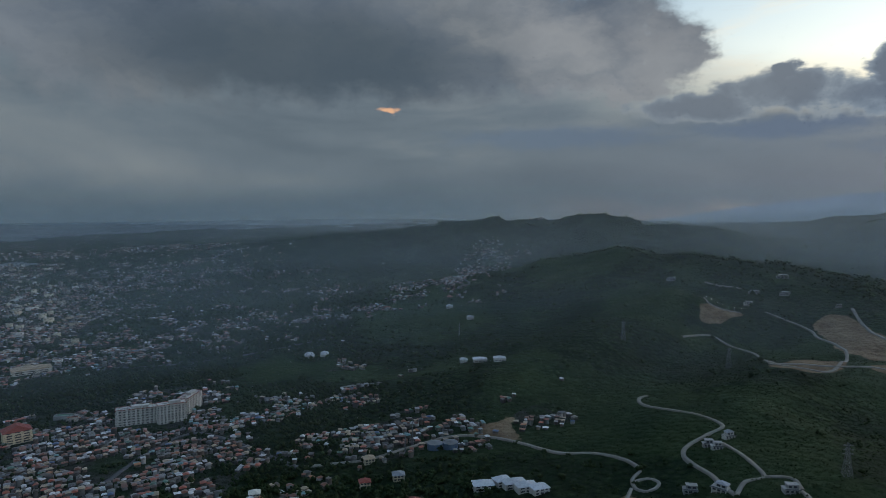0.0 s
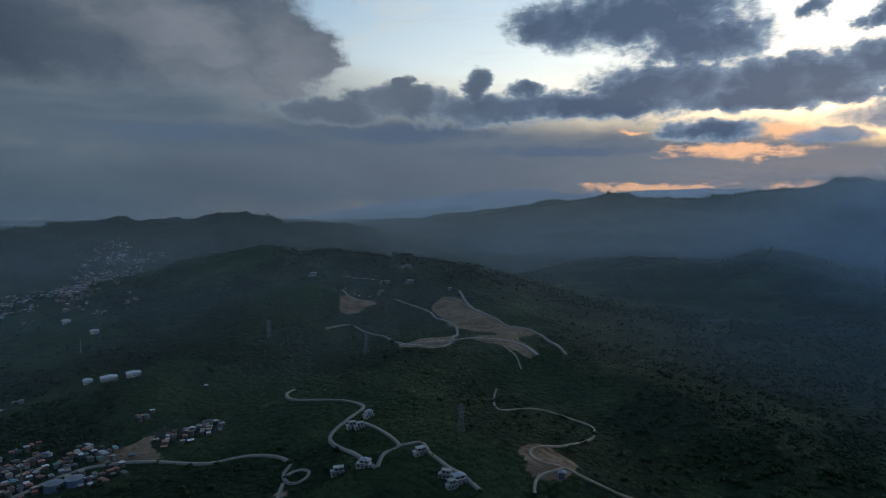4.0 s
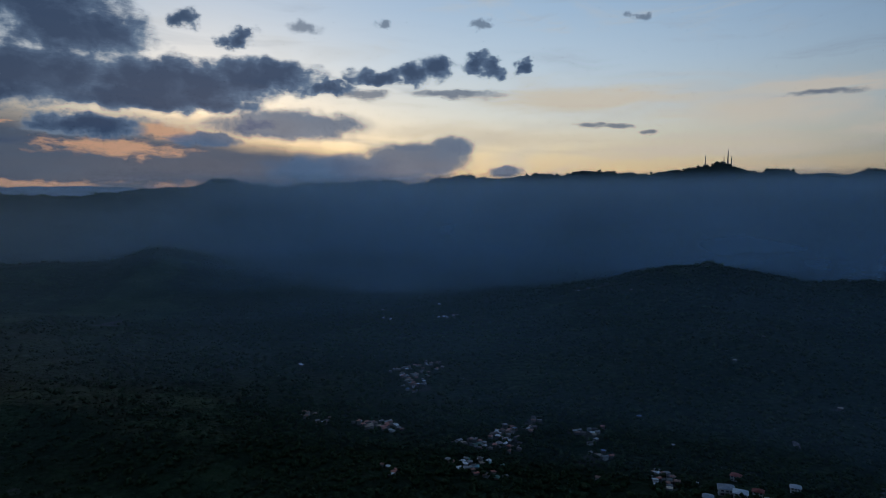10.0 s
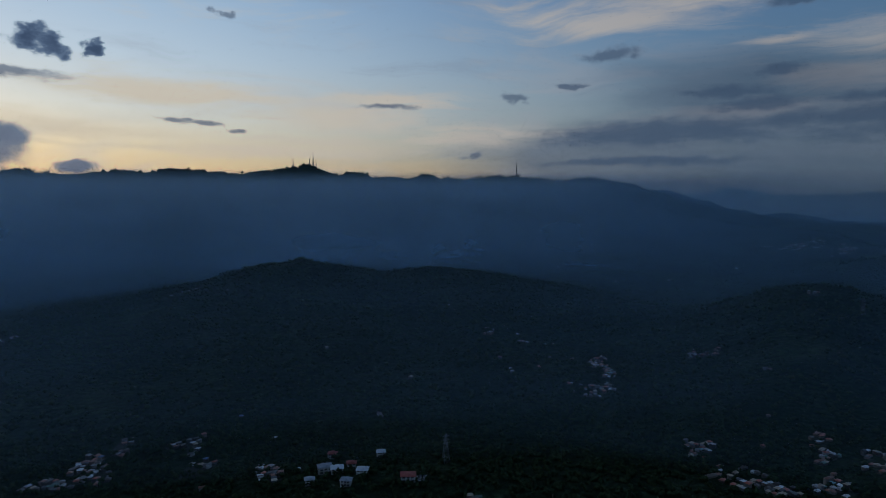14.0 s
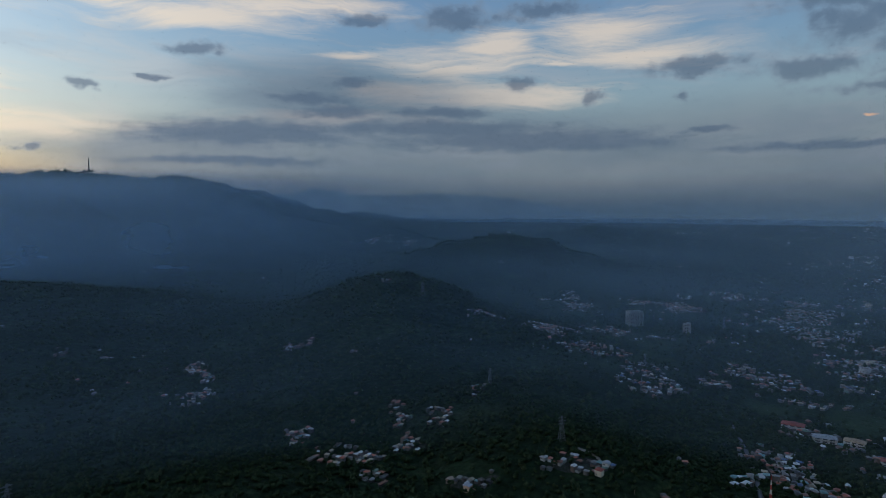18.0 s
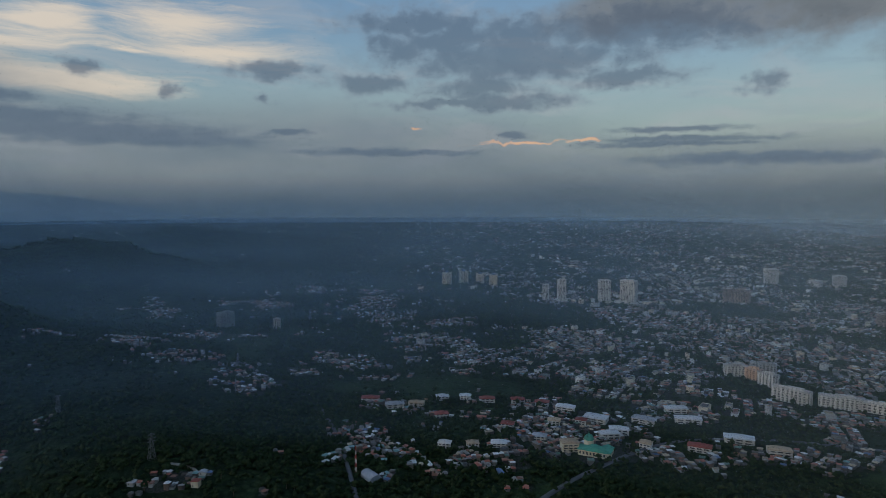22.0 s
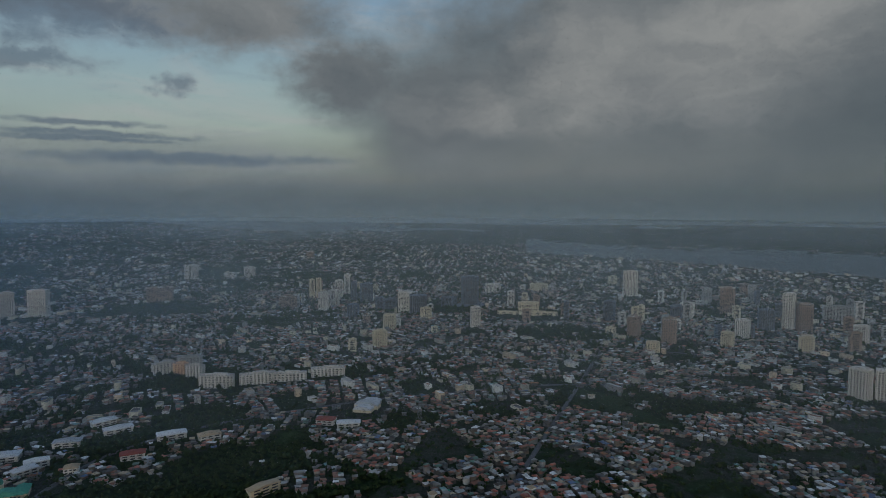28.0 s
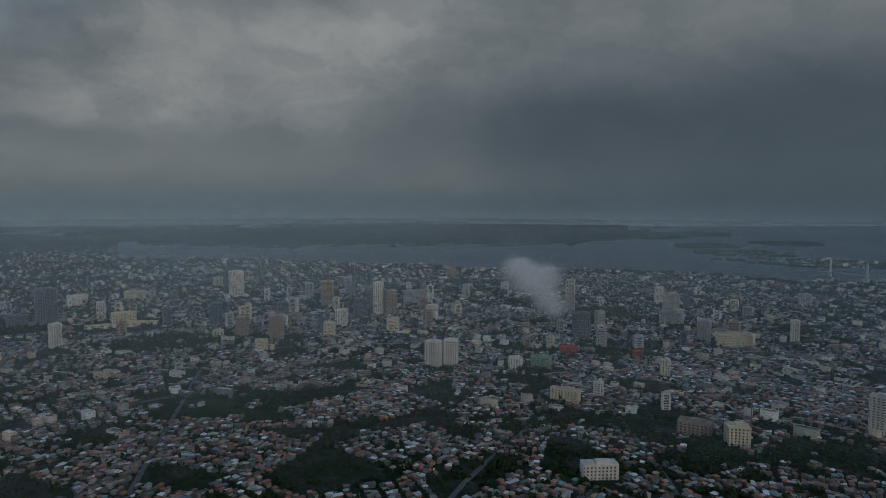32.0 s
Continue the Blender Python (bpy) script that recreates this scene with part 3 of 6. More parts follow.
# crests: bearing, distance, elevation angle of the crest as seen by the camera; then the width of the flanks
CRESTS = {
    "west_range": (900, [(34, 3700, -1.9), (37.6, 3700, -1.0), (39.3, 3700, -0.7), (43, 3700, 0.35), (47.7, 3700, 0.75), (53.6, 3700, 0.3), (58.7, 3700, 1.1), (62, 3700, 1.3), (64.8, 3700, 1.8), (69.8, 3700, 1.1), (71.8, 3700, 1.6), (75.6, 3700, 2.0), (78.9, 3700, 1.75), (85.1, 3700, 2.3), (94, 3700, 2.5), (102.9, 3700, 2.7), (107.3, 3700, 2.95), (113.2, 3700, 2.2), (118.2, 3700, 2.05), (125.5, 3700, 2.2), (132.3, 3700, 2.0), (135.5, 3600, 0.5), (138.7, 3450, -0.6), (141.6, 3300, -1.7), (147, 3200, -2.0), (152, 3100, -3.0), (155, 3000, -3.9)]),
    "north_range": (330, [(133.7, 4350, 1.5), (135.5, 4350, 1.6), (137.3, 4350, 1.0), (140.2, 4350, 0.3), (143.1, 4350, -0.5), (144.5, 4350, -1.1), (147, 4350, -0.8), (150, 4350, -1.6), (153, 4350, -2.4)]),
    "far_south": (450, [(14, 4050, -2.1), (18.1, 4050, -1.6), (20.7, 4050, -2.0), (25.9, 4050, -1.8), (30.7, 4050, -1.3), (33.7, 4050, -0.76), (38.3, 4050, -0.9)]),
    "south_ridge": (520, [(-13.3, 2900, -3.27), (-7.3, 2900, -2.56), (-1.7, 2900, -1.91), (5.9, 2900, -1.54), (9.4, 2900, -1.17), (14.3, 2900, -0.99), (18.0, 2900, -1.6), (21.7, 2900, -2.03), (24.7, 2900, -2.54), (28.8, 2900, -3.34), (33, 2900, -4.6)]),
    "estate_ridge": (430, [(-6, 1900, -7.6), (5.9, 1800, -5.85), (12.4, 1750, -4.49), (15.8, 1750, -3.73), (20.4, 1750, -3.92), (24.3, 1700, -4.64), (28.9, 1700, -4.68), (31.9, 1700, -5.15), (33.3, 1600, -6.6)]),
    "estate_spur": (230, [(33.3, 1600, -6.82), (36.2, 1350, -9.28), (40.2, 1150, -11.73), (42.7, 1000, -13.02), (51.0, 850, -15.99), (58.7, 740, -19.51), (63.8, 650, -23.15)]),
    "villa_spur": (260, [(38, 1150, -11.5), (31, 1010, -12.4), (27, 800, -16.4), (33, 600, -21.2)]),
    "grass_spur": (190, [(20, 1400, -7.5), (13, 1150, -11.3), (6, 950, -15.0)]),
    "hump": (300, [(38.8, 2250, -6.4), (41.9, 2250, -6.2), (44.7, 2250, -5.2), (48.6, 2250, -4.5), (52.6, 2250, -4.9), (56.6, 2200, -4.9), (58.9, 2200, -3.6), (61.7, 2200, -4.1), (64.8, 2150, -5.4), (67.9, 2050, -6.6), (71.9, 1900, -8.2)]),
    "dark_hill": (430, [(84, 1450, -12.3), (88, 1550, -10.9), (91.2, 1650, -9.8), (93.4, 1690, -8.0), (95.1, 1700, -7.4), (98.9, 1700, -6.7), (103.3, 1700, -5.8), (105.6, 1700, -5.3), (108, 1700, -5.35), (109.5, 1700, -5.95), (113.4, 1700, -6.4), (116, 1700, -6.1), (118.7, 1700, -5.95), (122.5, 1700, -6.3), (125.9, 1680, -7.2), (128.7, 1620, -8.8), (130.8, 1540, -10.4), (133, 1480, -12.2)]),
    "dark_hill_foot": (330, [(100, 1600, -8.4), (108, 1300, -10.8), (112, 1050, -15.0), (116, 850, -19.4)]),
    "dark_hill_east": (270, [(122, 1600, -7.6), (124, 1250, -12.4), (128, 980, -17.2)]),
    "mid_ridge": (240, [(128, 2300, -7.8), (131, 2300, -7.1), (134.5, 2300, -6.8), (139, 2300, -6.8), (143.6, 2250, -6.8), (147, 2200, -7.0)]),
    "north_hill": (250, [(134.3, 1480, -11.8), (136.7, 1520, -10.0), (140, 1540, -9.0), (143.9, 1530, -8.4), (147, 1500, -7.1), (149.5, 1500, -6.4), (152.1, 1450, -7.3), (155.2, 1380, -9.4), (160.3, 1250, -11.2), (165.4, 1150, -13.2)]),
    "north_foot": (220, [(149, 1450, -6.9), (150, 1150, -11.7), (147, 950, -16.4)]),
    "round_hill": (270, [(151, 2500, -5.2), (153.1, 2500, -4.1), (156.2, 2500, -3.1), (159.2, 2500, -2.75), (162.8, 2500, -2.95), (165.3, 2500, -4.0), (168.2, 2500, -4.8)]),
    "low_hill": (360, [(161, 3300, -2.9), (164.2, 3300, -2.4), (167.2, 3300, -1.95), (170.1, 3300, -2.3), (175.6, 3300, -2.8), (179, 3300, -3.7)]),
    "pylon_spur": (120, [(157, 960, -16.3), (160.5, 820, -18.2), (165.5, 700, -20.4), (171, 640, -22.6)]),
    "near_foot": (150, [(113, 600, -24.5), (125, 620, -24.2), (140, 640, -24.0)]),
}


def crest_line(name):
    w, rows = CRESTS[name]
    a, r, e = (np.array(c, float) for c in zip(*rows))
    z = EYE + r * np.tan(np.radians(e))
    return w, r * np.sin(np.radians(a)), r * np.cos(np.radians(a)), np.maximum(z - plain(r), 4.0)


LINES = [crest_line(n) for n in CRESTS]


def hills(x, y):
    """Height of the hills above the plain."""
    total = np.zeros_like(x)
    wx, wy = x + 60 * fbm(x, y, 260, 3, 11), y + 60 * fbm(x, y, 260, 3, 23)
    for w, px, py, ph in LINES:
        best = np.zeros_like(x)
        for i in range(len(px) - 1):
            dx, dy = px[i + 1] - px[i], py[i + 1] - py[i]
            s = np.clip(((x - px[i]) * dx + (y - py[i]) * dy) / (dx * dx + dy * dy), 0, 1)
            true = np.hypot(x - px[i] - s * dx, y - py[i] - s * dy)
            bent = np.hypot(wx - px[i] - s * dx, wy - py[i] - s * dy)
            d = np.where(true < bent, true, bent) / w
            best = np.maximum(best, (ph[i] + s * (ph[i + 1] - ph[i])) * np.exp(-1.25 * d ** 1.45))
        total = total + best ** 4
    return total ** 0.25


# the shore: inside these bearings the sea begins past a distance
SHORE_A = np.array([205, 214, 222, 226, 234, 240, 246.9, 247.2, 254, 261, 268, 274, 279, 285, 291, 296, 303, 309, 318, 325, 330, 337, 343, 349, 356])
SHORE_E = np.array([-1.3, -1.5, -2.3, -2.55, -2.45, -2.4, -2.5, -4.3, -4.7, -5.0, -5.4, -5.6, -5.9, -5.75, -5.7, -5.75, -6.0, -5.8, -4.2, -2.75, -2.45, -2.15, -2.0, -1.85, -1.5])
# the flat islands over the strait: bearing, elevation angle, half width, half height in degrees
ISLES = [(262, -2.35, 18, 1.45), (276, -2.4, 16, 1.4), (291, -2.7, 5, 0.32), (296, -2.5, 3, 0.2), (303, -3.15, 3.0, 0.16), (300, -4.0, 4, 0.28), (306, -4.6, 8, 0.3), (297, -3.5, 2.5, 0.25), (246, -1.9, 9, 0.28), (238, -2.0, 4, 0.16)]


def sea(a, r):
    """1 on the sea, 0 on land."""
    a = np.mod(a, 360.0)
    e = -np.degrees(np.arctan2(EYE, drawn_in(r)))
    x, y = r * np.sin(np.radians(a)), r * np.cos(np.radians(a))
    jag = 0.22 * fbm(a * 30, e * 200, 30, 4, 5)
    wet = (e + jag > np.interp(a, SHORE_A, SHORE_E, left=9, right=9)).astype(float)
    for ia, ie, iw, ih in ISLES:
        wet = np.where(np.hypot((a - ia) / iw, (e - ie) / ih) + 1.2 * jag < 1, 0.0, wet)
    # a bay with fish ponds
    return np.where(np.hypot((a - 326) / 1.6, (e + 4.5) / 0.22) + jag < 1, 1.0, wet)


def ground_z(x, y):
    r = np.hypot(x, y)
    h = hills(x, y)
    rough = fbm(x, y, 190, 5, 3)
    z = plain(r) + 6 + h + rough * (3 + 0.13 * np.minimum(h, 160)) * np.clip(1.4 - r / 5000, 0.25, 1)
    z = z - np.abs(vnoise(x / 85, y / 85, 91)) * np.minimum(h, 120) * 0.10 * (r < 2600)
    z = z + 44 * fbm(x, y, 120, 3, 19) * (r > 2600) * np.clip(h / 180, 0, 1)
    return z - 12 * sea(np.degrees(np.arctan2(x, y)), r)


def z_at(a, r):
    x, y, _ = polar(a, r)
    return float(ground_z(np.array([x]), np.array([y]))[0])


# ---- meshes ----
def mesh_from(name, verts, faces, mats, index=None, smooth=False):
    """A mesh out of arrays: verts (n, 3) and faces as an (m, k) array or a list of arrays of several sizes."""
    me = bpy.data.meshes.new(name)
    groups = faces if isinstance(faces, list) else [faces]
    loops = np.concatenate([f.ravel() for f in groups]).astype(np.int32)
    sizes = np.concatenate([np.full(len(f), f.shape[1]) for f in groups]).astype(np.int32)
    me.vertices.add(len(verts))
    me.vertices.foreach_set("co", np.asarray(verts, np.float32).ravel())
    me.loops.add(len(loops))
    me.loops.foreach_set("vertex_index", loops)
    me.polygons.add(len(sizes))
    starts = np.concatenate([[0], np.cumsum(sizes)[:-1]]).astype(np.int32)
    me.polygons.foreach_set("loop_start", starts)
    for m in mats:
        me.materials.append(m)
    if index is not None:
        me.polygons.foreach_set("material_index", np.asarray(index, np.int32))
    if smooth:
        me.polygons.foreach_set("use_smooth", np.ones(len(sizes), bool))
    me.update(calc_edges=True)
    me.validate()
    return me


def polar_grid(a0, a1, step, radii):
    """Grid points and faces of a sheet round the camera; a full turn closes on itself."""
    full = abs(a1 - a0 - 360) < 1e-6
    na = int(round((a1 - a0) / step)) + (0 if full else 1)
    aa = np.radians(a0 + step * np.arange(na))
    A, R = np.meshgrid(aa, radii)
    x, y = R * np.sin(A), R * np.cos(A)
    i = np.arange(len(radii) - 1)[:, None] * na
    j = np.arange(na if full else na - 1)[None, :]
    k = (j + 1) % na
    faces = np.stack([i + j, i + na + j, i + na + k, i + k], -1).reshape(-1, 4)
    return x.ravel(), y.ravel(), faces


# ---- land cover ----
def blotch(a, r, rows):
    """Inside any of the patches (bearing, distance, half width in degrees, half depth in metres)?"""
    a = np.mod(a, 360.0)
    out = np.full(len(r), -1.0)
    x, y = r * np.sin(np.radians(a)), r * np.cos(np.radians(a))
    a, r = a + 2.6 * fbm(x, y, 70, 3, 31), r * (1 + 0.07 * fbm(x, y, 80, 3, 37))
    for pa, pr, wa, wr in rows:
        da = np.mod(a - pa + 180, 360) - 180
        out = np.maximum(out, 1.0 - np.hypot(da / wa, (r - pr) / wr))
    return out


GREENS = [(192, 1010, 8, 75), (183, 1010, 6, 60), (318, 830, 4, 40), (352, 1080, 6, 90), (346, 1130, 8, 110), (254, 950, 4.5, 55), (258, 920, 3, 40), (226, 800, 2.5, 22)]
GROVES = [(210, 660, 14, 70), (203, 610, 8, 50), (236, 840, 4, 28), (219, 900, 4, 60), (224, 765, 3, 25), (245, 850, 3, 18), (276, 800, 2, 24), (258.7, 640, 1.4, 30), (188, 700, 5, 35), (198, 1650, 7, 130), (215, 1900, 5, 120), (238, 1750, 5, 90), (226, 1650, 6, 80), (332, 1150, 8, 100), (267, 820, 2, 30), (262, 990, 5, 30), (190, 1350, 6, 90)]
VILLAGES_WEST = [(80.6, 1081, 1.8, 82), (80.9, 980, 2.1, 30), (77.0, 832, 1.8, 32), (70.7, 833, 1.9, 38), (77.7, 657, 0.9, 14), (87.7, 751, 3.2, 40), (86.7, 672, 2.9, 27), (89.2, 800, 1.2, 18), (95.8, 810, 1.5, 18), (97.4, 699, 1.8, 42), (55.2, 1693, 1.5, 90), (63.5, 1149, 0.6, 25), (101.1, 876, 0.7, 15), (104.0, 765, 0.6, 14), (87.0, 748, 3.5, 28), (91.2, 819, 1.3, 22), (96.4, 801, 0.9, 40), (104.1, 663, 1.5, 28), (107.1, 660, 0.9, 24), (132.8, 1003, 1.8, 24), (133.7, 1114, 0.7, 43), (140.2, 834, 2.1, 28), (141.8, 792, 2.1, 16), (145.8, 722, 2.9, 26)]
VILLAGES_NORTH = [(150.5, 752, 1.8, 28), (141.3, 1199, 1.2, 36), (149.4, 1067, 0.5, 14), (149.4, 1427, 0.9, 18), (147.5, 2891, 1.5, 47), (150.6, 2910, 1.2, 76), (146.8, 643, 1.8, 20), (150.8, 853, 0.7, 71), (154.7, 812, 1.2, 44), (157.8, 915, 0.6, 20), (152.1, 751, 0.7, 26), (157.3, 618, 2.9, 16), (166.3, 626, 3.2, 16), (166.8, 1807, 1.6, 113), (165.3, 2017, 0.9, 77), (174.8, 1857, 2.4, 118), (178.8, 2153, 2.2, 90), (163.3, 1327, 2.4, 84), (170.2, 1405, 3.2, 39), (166.9, 1208, 2.4, 34), (169.3, 1169, 1.8, 38), (157.7, 1357, 1.8, 29), (172.7, 1063, 2.2, 57), (176.3, 1139, 2.6, 32)]
VILLAGES_EDGE = [(180.2, 1188, 2.4, 40), (183.6, 1145, 2.6, 21), (184.1, 1853, 2.6, 168), (173.4, 1052, 3.2, 61), (178.0, 1107, 2.4, 32), (181.1, 1188, 2.4, 32), (173.7, 1927, 2.6, 114), (185.4, 1669, 2.2, 176), (185.0, 2014, 2.1, 92), (191.4, 1542, 2.4, 72), (189.0, 1327, 3.5, 88), (193.3, 1223, 3.5, 63), (198.3, 1181, 3.5, 67), (184.4, 1056, 3.5, 20), (190.9, 1097, 1.5, 28), (205.5, 1784, 2.9, 116), (202.4, 1316, 2.4, 54), (343.1, 893, 2.9, 52), (347.0, 908, 2.1, 38), (351.6, 891, 2.9, 21), (348.5, 760, 2.2, 16), (357.7, 835, 2.2, 14), (9.1, 822, 2.2, 24), (352.6, 969, 1.9, 20)]
VILLAGES_SOUTH = [(4.4, 2424, 2.4, 260), (1.3, 1831, 1.8, 260), (357.8, 1824, 1.6, 251), (350.1, 1132, 1.5, 30), (355.7, 1060, 1.3, 22), (351.5, 773, 1.8, 14), (5.0, 882, 1.3, 14), (353.6, 1581, 3.5, 44), (347.9, 1607, 2.4, 58), (1, 760, 4, 45), (356, 780, 5, 40), (9.5, 810, 4, 40), (354, 735, 4, 25)]
VILLAGES_STREET = [(184.7, 809, 1.8, 23), (186.5, 725, 2.4, 25), (189.7, 680, 3.5, 27), (195.2, 709, 2.9, 15), (199.8, 660, 3.5, 22), (184.3, 906, 1.8, 18), (202.4, 810, 2.9, 21), (197.2, 853, 2.9, 19), (181.7, 826, 1.8, 40), (183.8, 768, 2.4, 33), (186.8, 891, 2.4, 20)]
VILLAGES = VILLAGES_STREET + VILLAGES_WEST + VILLAGES_NORTH + VILLAGES_EDGE + VILLAGES_SOUTH


def town(x, y):
    """How densely the town stands on a place, 0 to 1."""
    r, a = np.hypot(x, y), np.mod(np.degrees(np.arctan2(x, y)), 360)
    t = np.interp(a, [172, 186, 197, 208, 222, 300, 336, 349, 357], [0, 0.28, 0.60, 0.80, 1, 1, 1, 0.45, 0])
    t = t * np.where((a > 335) & (r < 1500), np.interp(a, [325, 338, 352], [1, 0.8, 0.36]), 1)
    d = t * np.clip(0.76 + 0.9 * fbm(x, y, 230, 3, 41), 0, 1)
    d = d * np.clip(1 - 2.2 * (blotch(a, r, GREENS + GROVES) + 0.25), 0, 1) ** 0.5
    return d * np.clip(1.25 - hills(x, y) / 95.0, 0.0, 1) * (1 - sea(a, r)) * np.clip((r - 420) / 60, 0, 1)


def hamlets(x, y):
    """Loose villages in the valleys and along the spurs."""
    r, a = np.hypot(x, y), np.mod(np.degrees(np.arctan2(x, y)), 360)
    return np.clip(2.2 * (blotch(a, r, VILLAGES) + 0.12), 0, 1) * np.clip(0.85 + 1.4 * fbm(x, y, 38, 3, 77), 0, 1)


def built(x, y, most=0.8):
    """The share of plots that carry a house: quarters in clusters, broken by stands of trees."""
    a = np.mod(np.degrees(np.arctan2(x, y)), 360)
    open_land = np.interp(a, [208, 238, 312, 330], [0.5, 0.29, 0.29, 0.54])
    return np.clip(3.6 * (town(x, y) + 0.4 * fbm(x, y, 170, 3, 55) + 0.75 * fbm(x, y, 30, 3, 57) - open_land), 0.0, most)


def urban(x, y):
    return np.maximum(built(x, y, 1.0), 0.8 * hamlets(x, y))


# cut slopes and building ground, as outlines of bearing and distance
CUTS = [
    [(22.15, 1336), (22.71, 1356), (24.88, 1380), (25.73, 1371), (24.69, 1330), (23.2, 1299), (22.31, 1295)],
    [(30.45, 1369), (31.67, 1402), (32.77, 1409), (34.74, 1324), (37.69, 1168), (40.2, 1069), (38.18, 1038), (35.3, 1080), (33.62, 1155), (32.71, 1168), (31.75, 1278)],
    [(27.19, 985), (28.74, 1000), (32.17, 1100), (32.92, 1043), (32.57, 988), (30.7, 952), (28.74, 953)],
    [(34.5, 1050), (38, 1050), (40.2, 965), (39.6, 940), (37, 1000), (34.5, 1015)],
    [(1.9, 765), (3.98, 790), (5.53, 796), (6.3, 817), (6.66, 805), (6.31, 780), (7.61, 724), (5.02, 747)],
    [(38.5, 600), (41, 628), (44, 600), (43, 560), (40, 548)], [(16.2, 580), (17.4, 592), (17.6, 570), (16.4, 560)],
]


def inside(x, y, outline):
    """1 inside an outline, 0 outside."""
    px, py = (np.array(c) for c in zip(*[polar(a, r)[:2] for a, r in outline]))
    odd = np.zeros(len(x), bool)
    j = len(px) - 1
    for i in range(len(px)):
        cross = (py[i] > y) != (py[j] > y)
        odd ^= cross & (x < (px[j] - px[i]) * (y - py[i]) / (py[j] - py[i] + 1e-9) + px[i])
        j = i
    return odd


def bare(x, y):
    """How much of a spot is bare earth, softened over a few metres."""
    out = np.zeros(len(x))
    for dx, dy in ((0, 0), (7, 3), (-3, 7), (-7, -3), (3, -7)):
        hit = np.zeros(len(x), bool)
        for c in CUTS:
            hit |= inside(x + dx, y + dy, c)
        out += 0.2 * hit
    return out


RADII = np.concatenate([np.linspace(0, 380, 8)[:-1], np.geomspace(380, 2200, 215)[:-1], np.geomspace(2200, RIM, 85)])
gx, gy, gf = polar_grid(0, 360, 0.36, RADII)
gz = ground_z(gx, gy)
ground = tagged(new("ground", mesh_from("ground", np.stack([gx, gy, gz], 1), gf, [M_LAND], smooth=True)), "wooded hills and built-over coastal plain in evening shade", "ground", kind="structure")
gr, ga = np.hypot(gx, gy), np.mod(np.degrees(np.arctan2(gx, gy)), 360)
grassy = np.interp(ga, [0, 8, 40, 62, 70, 145, 175, 330, 360], [0.5, 0.62, 0.55, 0.45, 0.12, 0.15, 0.3, 0.45, 0.5])
meadow = np.clip(grassy - 0.12 + 0.75 * fbm(gx, gy, 150, 4, 61), 0, 1) * (gr < 2400)
meadow = np.maximum(meadow, 1.5 * blotch(ga, gr, GREENS))
cover = np.stack([meadow, urban(gx, gy) * 1.1, bare(gx, gy)], 1).astype(np.float32)
layer = ground.data.attributes.new("cover", "FLOAT_VECTOR", "POINT")
layer.data.foreach_set("vector", cover.ravel())

sx, sy, sf = polar_grid(200, 362, 0.5, np.geomspace(2200, RIM, 60))
tagged(new("water", mesh_from("water", np.stack([sx, sy, plain(np.hypot(sx, sy)) + 1.0], 1), sf, [M_WATER], smooth=True)), "grey still sea of the strait under clouds", "sea", kind="structure")

scene.cycles.transparent_max_bounces = 64
# ---- nested see-through shells that stand in for valley mist and distance haze ----
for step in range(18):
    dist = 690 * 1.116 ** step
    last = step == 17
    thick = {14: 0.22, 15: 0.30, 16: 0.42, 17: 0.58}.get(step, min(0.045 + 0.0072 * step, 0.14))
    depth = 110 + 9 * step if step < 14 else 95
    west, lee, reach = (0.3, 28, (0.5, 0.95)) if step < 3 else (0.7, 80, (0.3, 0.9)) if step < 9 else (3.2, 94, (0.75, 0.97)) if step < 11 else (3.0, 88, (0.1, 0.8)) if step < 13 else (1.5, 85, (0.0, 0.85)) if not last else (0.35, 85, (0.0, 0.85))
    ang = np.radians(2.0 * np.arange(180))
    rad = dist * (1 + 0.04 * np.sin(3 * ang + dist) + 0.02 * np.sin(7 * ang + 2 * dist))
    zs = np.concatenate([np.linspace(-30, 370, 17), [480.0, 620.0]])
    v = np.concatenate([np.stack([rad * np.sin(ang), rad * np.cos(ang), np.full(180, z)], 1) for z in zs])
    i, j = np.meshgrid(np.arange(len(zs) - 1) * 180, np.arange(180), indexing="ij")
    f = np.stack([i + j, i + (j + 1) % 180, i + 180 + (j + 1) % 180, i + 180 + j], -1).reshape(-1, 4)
    bank = tagged(new("mist_bank", mesh_from("mist_bank", v, f, [haze_shell_mat("mist", thick, depth, float(plain(dist)), west, lee, reach, (EYE + 0.024 * dist, EYE + 0.052 * dist) if step > 9 and not last else None, last)], smooth=True)), "see-through shell round the camera, imitating mist and distance haze", "mist", "mist banks", "stuff")
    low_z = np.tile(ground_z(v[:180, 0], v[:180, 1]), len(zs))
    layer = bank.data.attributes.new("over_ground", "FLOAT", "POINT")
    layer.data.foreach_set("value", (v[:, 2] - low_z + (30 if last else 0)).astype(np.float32))


